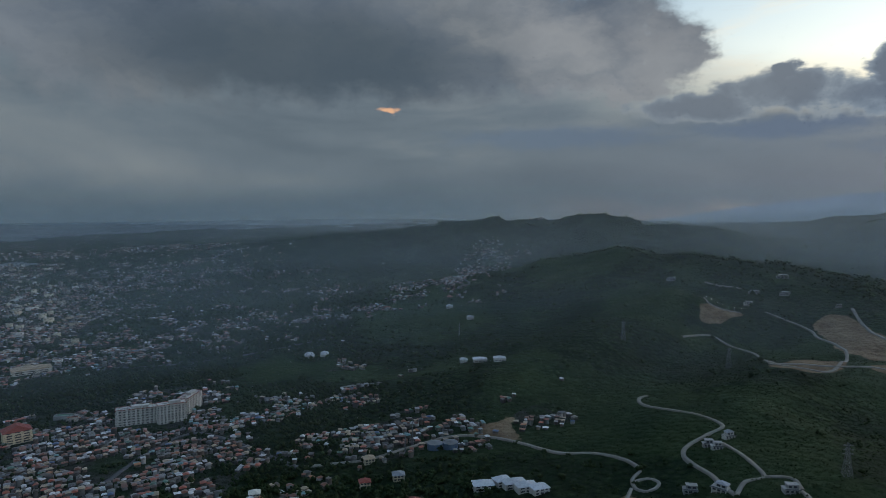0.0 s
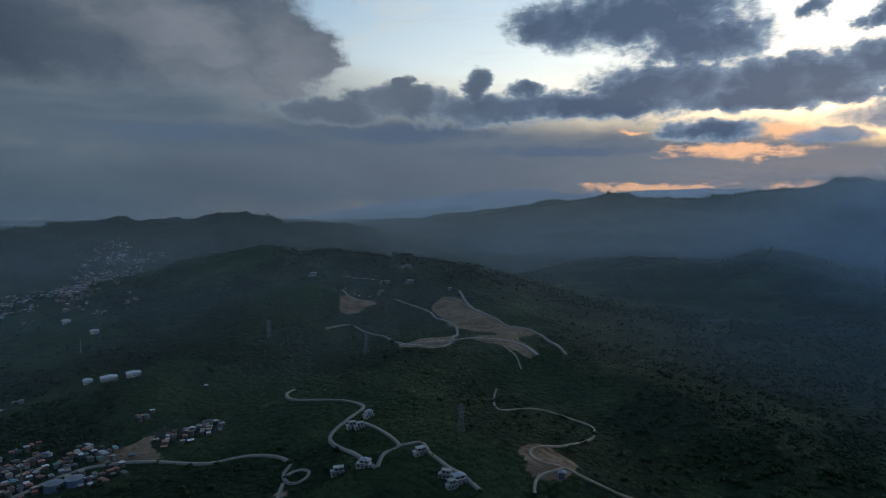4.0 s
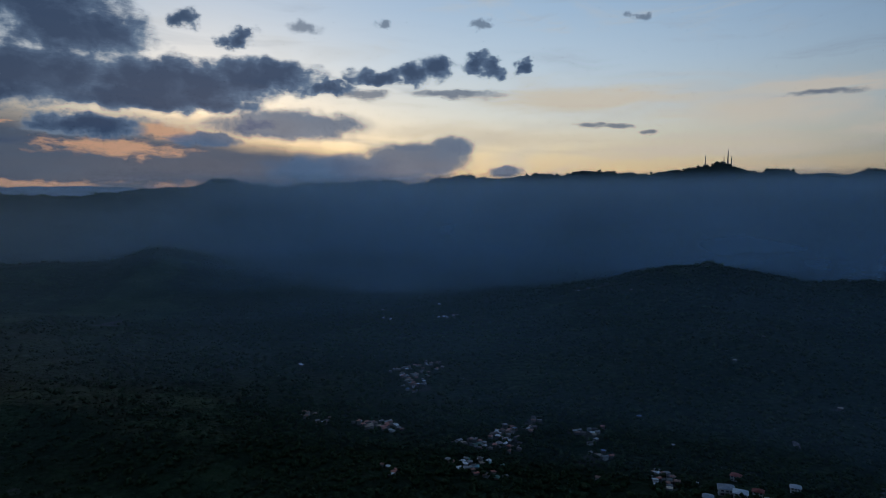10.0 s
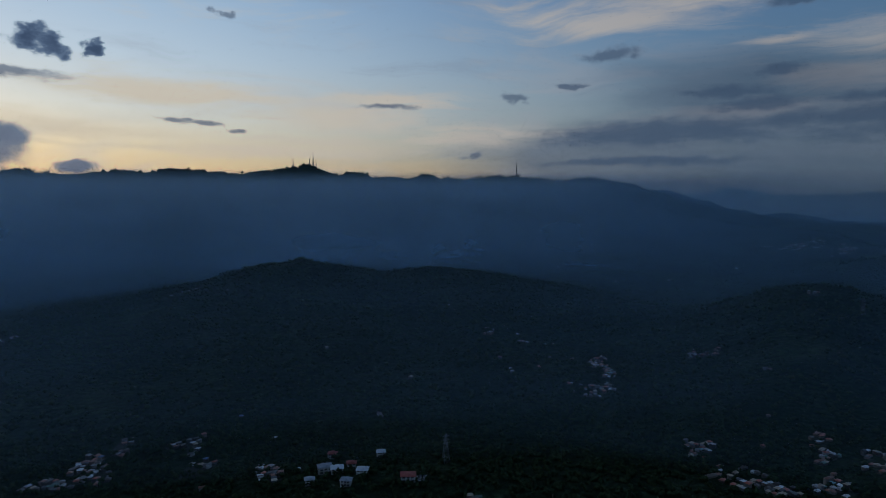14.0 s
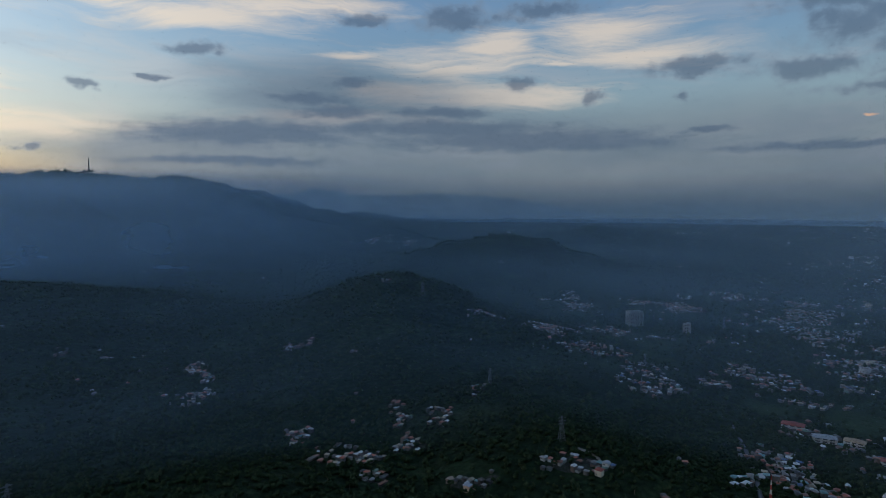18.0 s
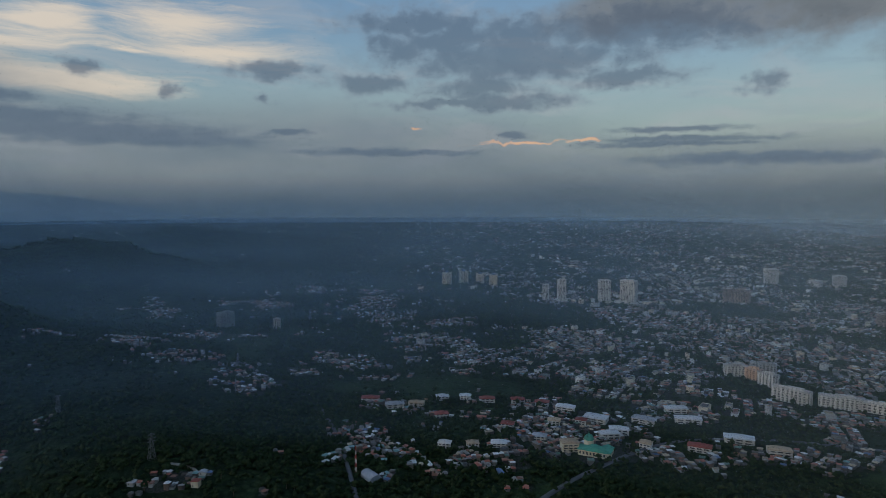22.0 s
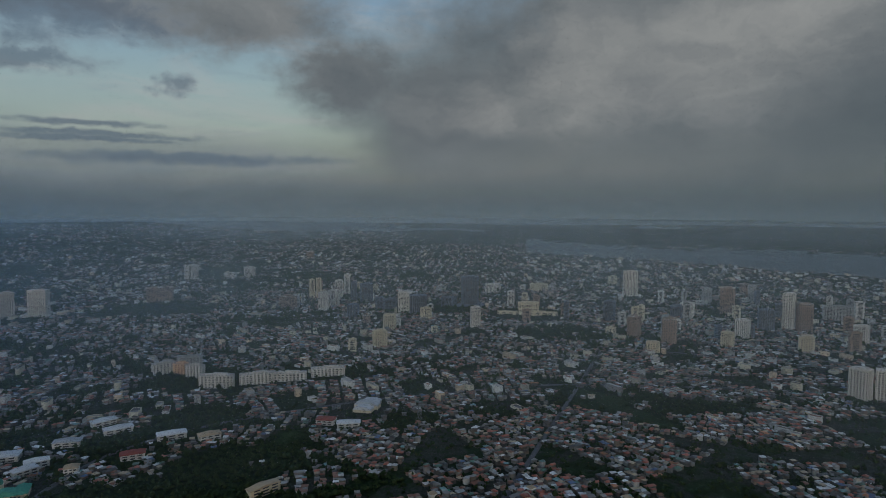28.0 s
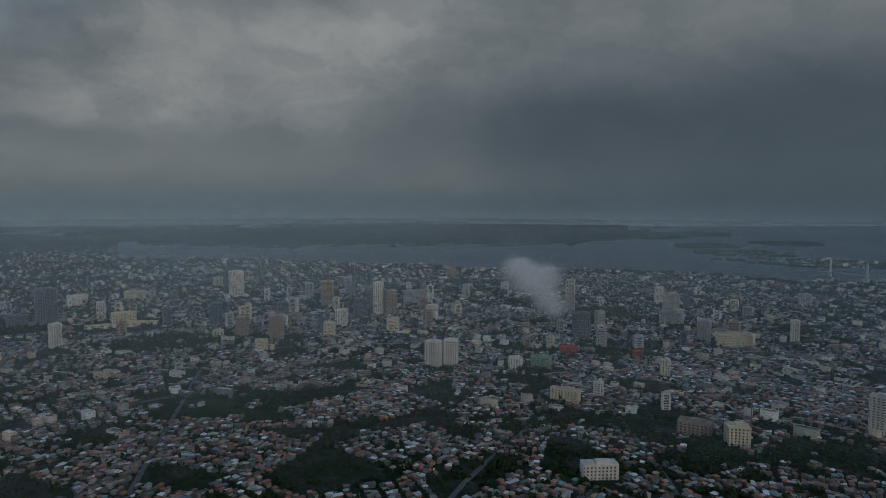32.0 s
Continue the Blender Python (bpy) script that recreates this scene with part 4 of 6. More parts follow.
# ---- the last ranges, a backdrop past all else; their distance haze is in the glowing colour ----
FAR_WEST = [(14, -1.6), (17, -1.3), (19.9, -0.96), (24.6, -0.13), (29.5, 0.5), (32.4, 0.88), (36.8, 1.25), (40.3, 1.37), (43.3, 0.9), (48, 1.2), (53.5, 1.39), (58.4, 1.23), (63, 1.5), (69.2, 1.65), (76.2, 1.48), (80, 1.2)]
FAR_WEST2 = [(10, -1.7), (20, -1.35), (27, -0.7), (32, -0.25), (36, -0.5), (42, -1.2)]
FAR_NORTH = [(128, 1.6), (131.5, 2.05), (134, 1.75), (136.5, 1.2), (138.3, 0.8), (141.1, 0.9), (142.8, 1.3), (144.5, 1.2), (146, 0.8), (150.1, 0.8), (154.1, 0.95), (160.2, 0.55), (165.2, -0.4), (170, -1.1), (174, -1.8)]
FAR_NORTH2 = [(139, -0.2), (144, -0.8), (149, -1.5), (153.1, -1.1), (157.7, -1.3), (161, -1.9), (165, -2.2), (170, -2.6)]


def far_hills(rows, r, tone, seed, label):
    a0, e0 = (np.array(c, float) for c in zip(*rows))
    n = int((a0[-1] - a0[0]) / 0.12)
    a = np.linspace(a0[0], a0[-1], n)
    e = np.interp(a, a0, e0) + 0.10 * fbm(a * 10, a * 0 + 3, 9, 5, seed)
    x, y = np.sin(np.radians(a)), np.cos(np.radians(a))
    rows3 = [np.stack([q * x, q * y, z], 1) for q, z in ((r - 150, np.full(n, 60.0)), (r - 60, EYE + (r - 60) * np.tan(np.radians(e - 0.5))), (r, EYE + r * np.tan(np.radians(e))), (r + 30, np.full(n, 60.0)))]
    i = np.arange(n - 1)
    f = np.concatenate([np.stack([c * n + i, c * n + i + 1, c * n + n + i + 1, c * n + n + i], 1) for c in range(3)])
    m, nn = material("far_range_haze_glow")
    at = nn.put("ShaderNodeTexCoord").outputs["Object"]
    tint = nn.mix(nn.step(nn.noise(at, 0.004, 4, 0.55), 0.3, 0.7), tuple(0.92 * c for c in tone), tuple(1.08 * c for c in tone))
    # the hills emit their tone unlit, haze paleness included
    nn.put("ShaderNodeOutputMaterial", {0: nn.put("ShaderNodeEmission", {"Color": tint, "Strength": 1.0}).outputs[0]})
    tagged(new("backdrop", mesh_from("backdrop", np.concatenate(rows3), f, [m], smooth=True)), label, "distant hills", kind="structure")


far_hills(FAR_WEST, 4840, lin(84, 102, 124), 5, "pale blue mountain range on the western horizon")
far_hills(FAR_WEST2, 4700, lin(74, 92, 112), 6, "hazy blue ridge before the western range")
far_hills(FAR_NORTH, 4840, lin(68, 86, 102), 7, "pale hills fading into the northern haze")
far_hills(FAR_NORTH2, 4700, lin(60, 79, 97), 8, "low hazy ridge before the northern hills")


# ---- building helpers ----
def boxes(rows):
    """Verts and quads of boxes: (centre x, y, bottom z, width, depth, height)."""
    v, f = [], []
    for x, y, z, w, d, h in rows:
        b = len(v)
        v += [(x + sx * w / 2, y + sy * d / 2, z + sz * h) for sz in (0, 1) for sx, sy in ((-1, -1), (1, -1), (1, 1), (-1, 1))]
        f += [(b, b + 3, b + 2, b + 1), (b + 4, b + 5, b + 6, b + 7)] + [(b + i, b + (i + 1) % 4, b + 4 + (i + 1) % 4, b + 4 + i) for i in range(4)]
    return v, f


def solid(name, vf, mat):
    me = bpy.data.meshes.new(name)
    me.from_pydata(vf[0], [], vf[1])
    me.materials.append(mat)
    return me


def box_mesh(name, rows, mat):
    return solid(name, boxes(rows), mat)


def part(name, me, parent, label="", at=(0, 0, 0)):
    ob = new(name, me)
    ob.parent = parent
    ob.location = at
    return tagged(ob, label)


def prism(n, r0, r1, z0, z1, x=0.0, y=0.0, cap=True):
    """A round or many-sided tapering body."""
    v = [(x + r * math.cos(6.28319 * i / n), y + r * math.sin(6.28319 * i / n), z) for r, z in ((r0, z0), (r1, z1)) for i in range(n)]
    f = [(i, (i + 1) % n, n + (i + 1) % n, n + i) for i in range(n)]
    if cap:
        f += [tuple(range(n))[::-1], tuple(range(n, 2 * n))]
    return v, f


def join(*many):
    v, f = [], []
    for pv, pf in many:
        b = len(v)
        v += pv
        f += [tuple(i + b for i in q) for q in pf]
    return v, f


def beam(p, q, t):
    """A square bar from p to q."""
    p, q = Vector(p), Vector(q)
    d = (q - p).normalized()
    u = d.cross(Vector((0.31, 0.87, 0.4))).normalized() * t / 2
    w = d.cross(u).normalized() * t / 2
    v = [tuple(e + a * u + b * w) for e in (p, q) for a, b in ((-1, -1), (1, -1), (1, 1), (-1, 1))]
    return v, [(0, 3, 2, 1), (4, 5, 6, 7)] + [(i, (i + 1) % 4, 4 + (i + 1) % 4, 4 + i) for i in range(4)]


def hip(w, d, z, rise, over=0.6, ridge=0.5):
    """A hipped roof with a soffit over a plan w by d; ridge: its length as a share of the depth (1 is a gable)."""
    a, b, k = w / 2 + over, d / 2 + over, (d / 2 + over) * ridge
    v = [(-a, -b, z), (a, -b, z), (a, b, z), (-a, b, z), (0, -k, z + rise), (0, k, z + rise)]
    v += [(x, y, z - 0.25) for x, y, _ in v[:4]]
    return v, [(0, 1, 4), (1, 2, 5, 4), (2, 3, 5), (3, 0, 4, 5), (9, 8, 7, 6), (6, 7, 1, 0), (7, 8, 2, 1), (8, 9, 3, 2), (9, 6, 0, 3)]


SPOTS = []  # footprints kept free of small houses and trees: x, y, radius


def stand(name, a, r, turn=0.0, label="", category="", group="", free=0.0, sink=0.0):
    """An empty at the foot of a thing, its front towards the open middle of the valley."""
    x, y, _ = polar(a, r)
    ob = new(name)
    ob.location = (x, y, z_at(a, r) - sink)
    ob.rotation_euler = (0, 0, radians(turn - a))
    if free:
        SPOTS.append((x, y, free))
    return tagged(ob, label, category, group)


# ---- high buildings ----
def tower(a, r, w, h, mat, label, name="tower_block", d=None, turn=None, bay=4.2, group="towers of the city", cap=None, podium=False, fat=1.7):
    """A storeyed block: glazed core, a slab at every floor, pilasters between the window bays, parapet and plant room."""
    d = d or max(10.0, min(w * 0.8, 26.0))
    turn = turn if turn is not None else ((a * 37 + r) % 50) - 25
    t = stand(name, a, r, turn, label, "building", group, 0.62 * max(w, d), 3.0)
    h = h + 3.0
    part("core", box_mesh("core", [(0, 0, 0, w - 1.0, d - 1.0, h - 0.5)], P_GLASS), t, "dark window glass")
    n = max(2, min(26, int(h / 3.3)))
    step = h / n
    slab = box_mesh("floor_slab", [(0, 0, 0, w, d, fat)], mat)
    for i in range(n):
        part("floor_slab", slab, t, at=(0, 0, (i + 1) * step - fat))
    k, side = max(2, min(9, int(w / bay))), max(2, min(5, int(d / (bay + 1))))
    post = box_mesh("pilaster", [(0, 0, 0, (0.3 if mat is P_DARK else 0.5) * w / k, 0.9, h + 0.6)], mat)
    for i in range(k):
        for s in (-1, 1):
            part("pilaster", post, t, at=((i + 0.5) * w / k - w / 2 if k > 2 else (i - 0.5) * w * 0.86, s * (d / 2 + 0.1), 0))
    post = box_mesh("pilaster", [(0, 0, 0, 0.9, (0.3 if mat is P_DARK else 0.5) * d / side, h + 0.6)], mat)
    for i in range(side):
        for s in (-1, 1):
            part("pilaster", post, t, at=(s * (w / 2 + 0.1), (i + 0.5) * d / side - d / 2, 0))
    part("plant_room", box_mesh("plant_room", [(0.1 * w, 0, h, 0.42 * w, 0.5 * d, 3.4), (-0.26 * w, 0.1 * d, h, 0.16 * w, 0.3 * d, 1.8)], mat), t)
    part("parapet", box_mesh("parapet", [(0, -d / 2, h, w + 0.4, 0.4, 1.1), (0, d / 2, h, w + 0.4, 0.4, 1.1), (-w / 2, 0, h, 0.4, d - 0.4, 1.1), (w / 2, 0, h, 0.4, d - 0.4, 1.1)], cap or mat), t)
    if podium:
        part("podium", box_mesh("podium", [(0, 0, 0, w * 1.7, d * 1.6, 9.0)], mat), t)
    return t


WHITE = [(199.7, 1952, 18, 49), (201.1, 1949, 24, 65), (204.8, 1960, 33, 65), (206.9, 1945, 44, 68), (217.9, 2532, 44, 52), (222.6, 2552, 38, 34), (221.0, 2526, 39, 19), (227.1, 1927, 8, 26), (228.9, 1781, 24, 50), (229.8, 1858, 28, 45), (230.3, 2052, 25, 50), (231.0, 2091, 17, 64), (236.2, 1715, 32, 55), (242.6, 1508, 22, 48), (245.8, 1836, 19, 41)]
WHITE2 = [(256.2, 2107, 42, 82), (260.9, 1758, 31, 37), (265.2, 1541, 26, 40), (268.5, 1679, 25, 85), (273.4, 1594, 26, 37), (273.5, 1134, 26, 46), (275.1, 1147, 26, 45), (285.0, 1462, 15, 29), (281.0, 1130, 24, 18), (303.7, 1546, 17, 45), (294.1, 952, 11, 23), (288.4, 990, 14, 21), (309.5, 964, 20, 52), (293.3, 1990, 22, 49), (244.0, 2109, 36, 28)]
CREAM = [(227.9, 2014, 12, 60), (228.5, 2023, 15, 61), (234.8, 1474, 26, 36), (233.9, 1295, 25, 34), (238.1, 1609, 27, 29), (258.2, 1322, 25, 19), (264.1, 1431, 22, 30), (269.8, 1449, 26, 28), (254.7, 2372, 28, 28), (300.4, 1443, 21, 26), (298.9, 1431, 45, 25), (294.0, 1137, 14, 29), (284.1, 1310, 14, 20), (299.8, 847, 26, 23), (248.3, 2178, 57, 23)]
DARK = [(231.6, 1934, 16, 58), (232.7, 1922, 36, 55), (233.9, 1763, 21, 34), (234.9, 1758, 38, 31), (237.4, 1692, 46, 49), (242.1, 1828, 46, 85), (254.5, 1638, 25, 50), (266.9, 1661, 33, 47), (231.5, 1642, 27, 36), (286.8, 1425, 37, 53), (240.2, 1813, 39, 27), (295.5, 1906, 13, 37), (295.4, 1393, 12, 31), (260.1, 1739, 31, 31), (267.9, 1871, 23, 33)]
GREY = [(226.1, 1855, 44, 29), (285.8, 1743, 23, 91), (288.4, 1527, 20, 43), (288.6, 1341, 20, 34), (294.3, 1847, 40, 50), (297.0, 1483, 27, 42), (304.3, 2125, 32, 33), (271.8, 1883, 63, 35), (276.5, 2007, 22, 39), (265.8, 2091, 22, 54), (262.4, 2056, 26, 41), (249.6, 2184, 17, 25), (300.3, 1848, 24, 23), (294.4, 1661, 53, 28), (171.3, 1560, 34, 34), (175.6, 1520, 16, 22)]
BROWN = [(256.6, 1456, 24, 46), (259.5, 1425, 29, 52), (264.0, 1852, 34, 71), (269.6, 1666, 30, 65), (214.9, 2073, 34, 43), (215.9, 2073, 37, 43), (275.1, 2460, 36, 40), (227.8, 2928, 28, 30), (299.3, 1587, 24, 26), (225.8, 1842, 42, 34), (232.7, 1578, 17, 17), (265.2, 2310, 24, 31)]
for rows, mat, lab in ((WHITE + WHITE2, P_WHITE, "white high-rise block with rows of dark windows"), (CREAM, P_CREAM, "cream-painted high-rise block with banded floors"), (DARK, P_DARK, "dark glass-fronted office tower in the city"), (GREY, P_GREY, "grey concrete high-rise block with open floors"), (BROWN, P_BROWN, "brown and white striped apartment tower")):
    for a, r, w, h in rows:
        tower(a, r, w, h, mat, lab, cap=P_WHITE if mat is P_BROWN else None, podium=(a in (201.1, 206.9, 242.1, 256.2)), fat=0.8 if mat is P_DARK else 1.7)

# lesser blocks between the towers
g = np.random.default_rng(12)
for i in range(36):
    a, r = float(g.uniform(227, 306)), float(g.uniform(1250, 2250))
    tower(a, r, float(g.uniform(13, 24)), float(g.uniform(11, 26)), (P_WHITE, P_CREAM, P_GREY, P_WHITE, P_BROWN)[i % 5], "middle-height city block with banded windows", group="lesser city blocks", bay=6)
# slim blocks crowded round the business quarter
for i in range(22):
    a, r = float(g.uniform(247, 276)), float(g.uniform(1480, 2050))
    tower(a, r, float(g.uniform(11, 19)), float(g.uniform(24, 46)), (P_GREY, P_BROWN, P_WHITE, P_DARK, P_CREAM)[i % 5], "slim high-rise block in the business quarter", group="slim city towers", bay=7, d=12)
# long blocks of flats in a chain
for a, r, w, h, turn, mat in ((215.5, 1184, 35, 18, 20, P_WHITE), (216.9, 1172, 24, 18, -35, P_PEACH), (218.0, 1142, 30, 20, -35, P_WHITE), (219.7, 1066, 54, 20, -22, P_WHITE), (223.0, 1072, 53, 17, 4, P_WHITE), (225.8, 1076, 56, 13, -8, P_WHITE), (229.2, 1090, 56, 14, 2, P_WHITE), (217.6, 1200, 40, 22, -10, P_GREY)):
    tower(a, r, w, h, mat, "long white block of flats under flat roofs", "apartment_block", 14, turn, 5.5, "chain of long flats", P_ROOFGREY)
for a, r, w, h, turn in ((333.75, 938, 50, 21, -4), (336.45, 925, 36, 25, 6), (337.9, 965, 40, 22, 62)):
    tower(a, r, w, h, P_WHITE, "tall white apartment wing with a red roof edge", "apartment_block", 16, turn, 4.2, "white apartment wings", P_ROOFRED)
tower(288.6, 686, 38, 16, P_WHITE, "white balconied slab block among small houses", "apartment_block", 15, 18, 4.0)
tower(285.5, 957, 44, 17, P_CREAM, "cream school block with long window rows", "school_block", 14, -18, 4.5)
tower(296.5, 865, 40, 15, P_BROWN, "brown flat-roofed hall block", "hall_block", 24, -8, 4.5)
tower(283.3, 1154, 36, 16, P_GREEN, "green and white striped commercial block", "shop_block", 18, -14, 5)
tower(285.7, 1266, 32, 13, P_RED, "red-fronted store block in the city", "shop_block", 20, 5, 6)
tower(291.7, 1264, 17, 13, P_RED, "red-fronted store block in the city", "shop_block", 14, 10, 6)
tower(247.4, 1705, 54, 32, P_CREAM, "cream hotel block with a stepped top", "hotel_block", 24, 0, 4.5)
tower(247.3, 1690, 158, 9, P_CREAM, "long cream low wing before the hotel", "hotel_wing", 16, 0, 6)


def domed_tower(a, r, w, h):
    """Two round cream shafts side by side, each under a small dome."""
    t = stand("domed_tower", a, r, 0, "cream round-cornered tower with a small blue dome", "building", "four domed towers", w, 3)
    for s in (-0.22, 0.22):
        part("shaft", solid("shaft", prism(10, 0.30 * w, 0.30 * w, 0, h, s * w), P_CREAM), t)
        for i in range(8):
            part("window_strip", box_mesh("window_strip", [(0, 0, 0, 1.3, 0.5, h - 6)], P_GLASS), t, at=(s * w + 0.30 * w * math.cos(0.785 * i + 0.31), 0.30 * w * math.sin(0.785 * i + 0.31), 2))
    part("dome", solid("dome", join(prism(12, 0.2 * w, 0.19 * w, h, h + 2), prism(12, 0.19 * w, 0.12 * w, h + 2, h + 5), prism(12, 0.12 * w, 0.02 * w, h + 5, h + 7)), P_TANK), t, "blue-grey dome")


for a, r, w, h in ((190.8, 2298, 36, 46), (192.3, 2338, 37, 46), (193.8, 2336, 31, 38), (195.0, 2281, 31, 42)):
    domed_tower(a, r, w, h)


# ---- roads ----
def road(rows, width, mat, label, lift=0.9):
    """A paved ribbon laid along the slopes, with a skirt into the ground."""
    width *= 0.66
    p = [Vector(polar(a, r)[:2]) for a, r in rows]
    p = [p[0] * 2 - p[1]] + p + [p[-1] * 2 - p[-2]]
    line = []
    for i in range(1, len(p) - 2):
        n = max(3, int((p[i + 1] - p[i]).length / 5))
        for k in range(n + (i == len(p) - 3)):
            t = k / n
            line.append(0.5 * (2 * p[i] + t * (p[i + 1] - p[i - 1]) + t * t * (2 * p[i - 1] - 5 * p[i] + 4 * p[i + 1] - p[i + 2]) + t ** 3 * (3 * p[i] - p[i - 1] - 3 * p[i + 1] + p[i + 2])))
    x, y = np.array([q.x for q in line]), np.array([q.y for q in line])
    tx, ty = np.gradient(x), np.gradient(y)
    m = np.hypot(tx, ty) + 1e-6
    nx, ny = -ty / m * width / 2, tx / m * width / 2
    z = np.maximum(np.maximum(ground_z(x, y), ground_z(x + nx, y + ny)), ground_z(x - nx, y - ny))
    z = np.convolve(np.pad(z, 3, mode="edge"), np.ones(7) / 7, "valid") + lift
    v = np.concatenate([np.stack([x + s * nx, y + s * ny, z + dz], 1) for s, dz in ((1.08, -5), (1.0, 0), (0, 0.08), (-1.0, 0), (-1.08, -5))])
    n = len(x)
    i = np.arange(n - 1)
    f = np.concatenate([np.stack([c * n + i, c * n + i + 1, c * n + n + i + 1, c * n + n + i], 1) for c in range(4)])
    for k in range(0, n, 3):
        SPOTS.append((x[k], y[k], width * 0.5 + 3.5))
    return tagged(new("road", mesh_from("road", v, f[:, ::-1], [mat])), label, "road", kind="structure")


PAVED = "pale concrete road winding along the hillside"
road([(346.85, 706), (349.97, 706), (353.1, 709), (356.68, 736), (359.55, 756), (361.95, 761), (364.82, 748), (367.2, 725), (369.1, 705), (371.18, 689), (373.48, 681), (375.44, 667), (376.85, 651), (377.82, 631)], 7.5, P_CONCRETE, PAVED)
road([(18.19, 887), (17.5, 870), (17.84, 825), (19.43, 792), (22.08, 767), (23.87, 743), (24.27, 726), (23.16, 705), (21.62, 673), (21.28, 651), (22.2, 631), (23.52, 608), (24.51, 582), (25.52, 567)], 6.5, P_CONCRETE, PAVED)
road([(24.31, 678), (25.67, 653), (26.92, 624), (27.53, 601), (26.17, 590), (25.52, 567)], 5.5, P_CONCRETE, PAVED)
road([(27.53, 601), (29.51, 605), (30.26, 583)], 5.5, P_CONCRETE, PAVED)
road([(20.88, 1205), (22.92, 1255), (24.41, 1235), (26.38, 1203), (27.34, 1119), (27.85, 1000), (30.11, 975), (32.08, 990), (32.9, 1145), (32.24, 1251), (30.91, 1303), (30.47, 1343), (29.08, 1370), (27.22, 1391)], 7, P_CONCRETE, PAVED)
road([(33.06, 1447), (34.25, 1331), (38.19, 1155), (40.71, 1050), (42.75, 959)], 8, P_CONCRETE, PAVED)
road([(27.55, 990), (32.26, 1010), (35.19, 1030), (38.18, 1010), (40.19, 954)], 8, P_CONCRETE, PAVED)
road([(22.56, 1468), (22.84, 1359), (25.31, 1376)], 5, P_CONCRETE, PAVED)
road([(22.53, 1563), (24.27, 1527), (25.38, 1521)], 5, P_CONCRETE, PAVED)
road([(17.82, 631), (17.12, 614), (17.23, 602), (17.6, 594), (18.4, 590), (19.2, 596), (19.3, 605), (18.6, 613), (17.7, 612), (17.12, 606)], 5, P_CONCRETE, "concrete roundabout ring with a grassed middle")
road([(17.04, 597), (16.68, 575), (16.2, 545)], 5, P_CONCRETE, PAVED)
TRACK = "pale dirt track across the grassy spur"
road([(36.52, 845), (36.26, 800), (36.85, 743), (40.15, 773), (43.24, 748), (45.06, 736), (45.32, 705), (44.01, 663), (41.16, 622), (39.61, 596), (40.37, 578), (42.7, 579), (45.31, 571), (48.46, 567), (51.61, 576), (53.44, 569)], 4.5, P_DIRT, TRACK)
road([(40.1, 530), (40.1, 543), (40.62, 557), (42.7, 575)], 4.5, P_DIRT, TRACK)
road([(38.76, 913), (38.26, 953), (37.26, 988)], 4, P_DIRT, TRACK)
road([(30.15, 583), (32.06, 558), (33.52, 546), (35.0, 526)], 6, P_CONCRETE, PAVED)
road([(179.3, 905), (179.8, 870), (180.4, 824), (180.91, 773), (181.5, 700), (182.5, 600), (184, 520)], 7, P_ASPHALT, "grey street running down between houses")
road([(166.56, 670), (167.86, 661), (168.65, 648), (168.29, 631)], 4.5, P_CONCRETE, PAVED)
for rows in ([(196, 560), (204, 700), (212, 830), (224, 900), (238, 960), (252, 1040), (268, 1120), (285, 1200)], [(240, 470), (246, 640), (250, 860), (252, 1040), (255, 1500), (258, 2300)], [(270, 470), (276, 640), (284, 900), (290, 1300), (294, 2000)], [(232, 1250), (245, 1330), (262, 1330), (280, 1400), (300, 1300)], [(300, 470), (296, 640), (290, 900), (285, 1200)], [(322, 560), (330, 720), (338, 860), (346.85, 706)], [(214, 1700), (228, 1600), (245, 1620), (262, 1560), (285, 1650)], [(320, 1500), (330, 1300), (338, 1250), (350, 1350)]):
    road(rows, 9, P_ASPHALT, "grey city avenue between crowded roofs", 0.7)


# ---- masts and pylons ----
def pylon(a, r, h, label="grey steel lattice power pylon on the slope"):
    t = stand("power_pylon", a, r, 25, label, "pylon", "power pylons", 6, 1)
    b, n = 0.10 * h, 7

    def half(z):
        return b * (1 - z / h) ** 1.15 + 0.5
    corner = ((-1, -1), (1, -1), (1, 1), (-1, 1))
    for sx, sy in corner:
        part("leg", solid("leg", join(*[beam((sx * half(h * i / n), sy * half(h * i / n), h * i / n), (sx * half(h * (i + 1) / n), sy * half(h * (i + 1) / n), h * (i + 1) / n), 0.32) for i in range(n)]), P_STEEL), t)
    braces = []
    for i in range(n):
        z0, z1 = h * i / n, h * (i + 1) / n
        for k in range(4):
            p, q = corner[k], corner[(k + 1) % 4]
            braces += [beam((p[0] * half(z0), p[1] * half(z0), z0), (q[0] * half(z1), q[1] * half(z1), z1), 0.15), beam((q[0] * half(z0), q[1] * half(z0), z0), (p[0] * half(z1), p[1] * half(z1), z1), 0.15), beam((p[0] * half(z1), p[1] * half(z1), z1), (q[0] * half(z1), q[1] * half(z1), z1), 0.15)]
    part("bracing", solid("bracing", join(*braces), P_STEEL), t)
    for z in (0.68, 0.8, 0.92):
        arm = 0.15 * h
        part("cross_arm", solid("cross_arm", join(*[beam((s * 0.5, 0, z * h + dz), (s * arm, 0, z * h), 0.35) for s in (-1, 1) for dz in (0, 1.6)]), P_STEEL), t)


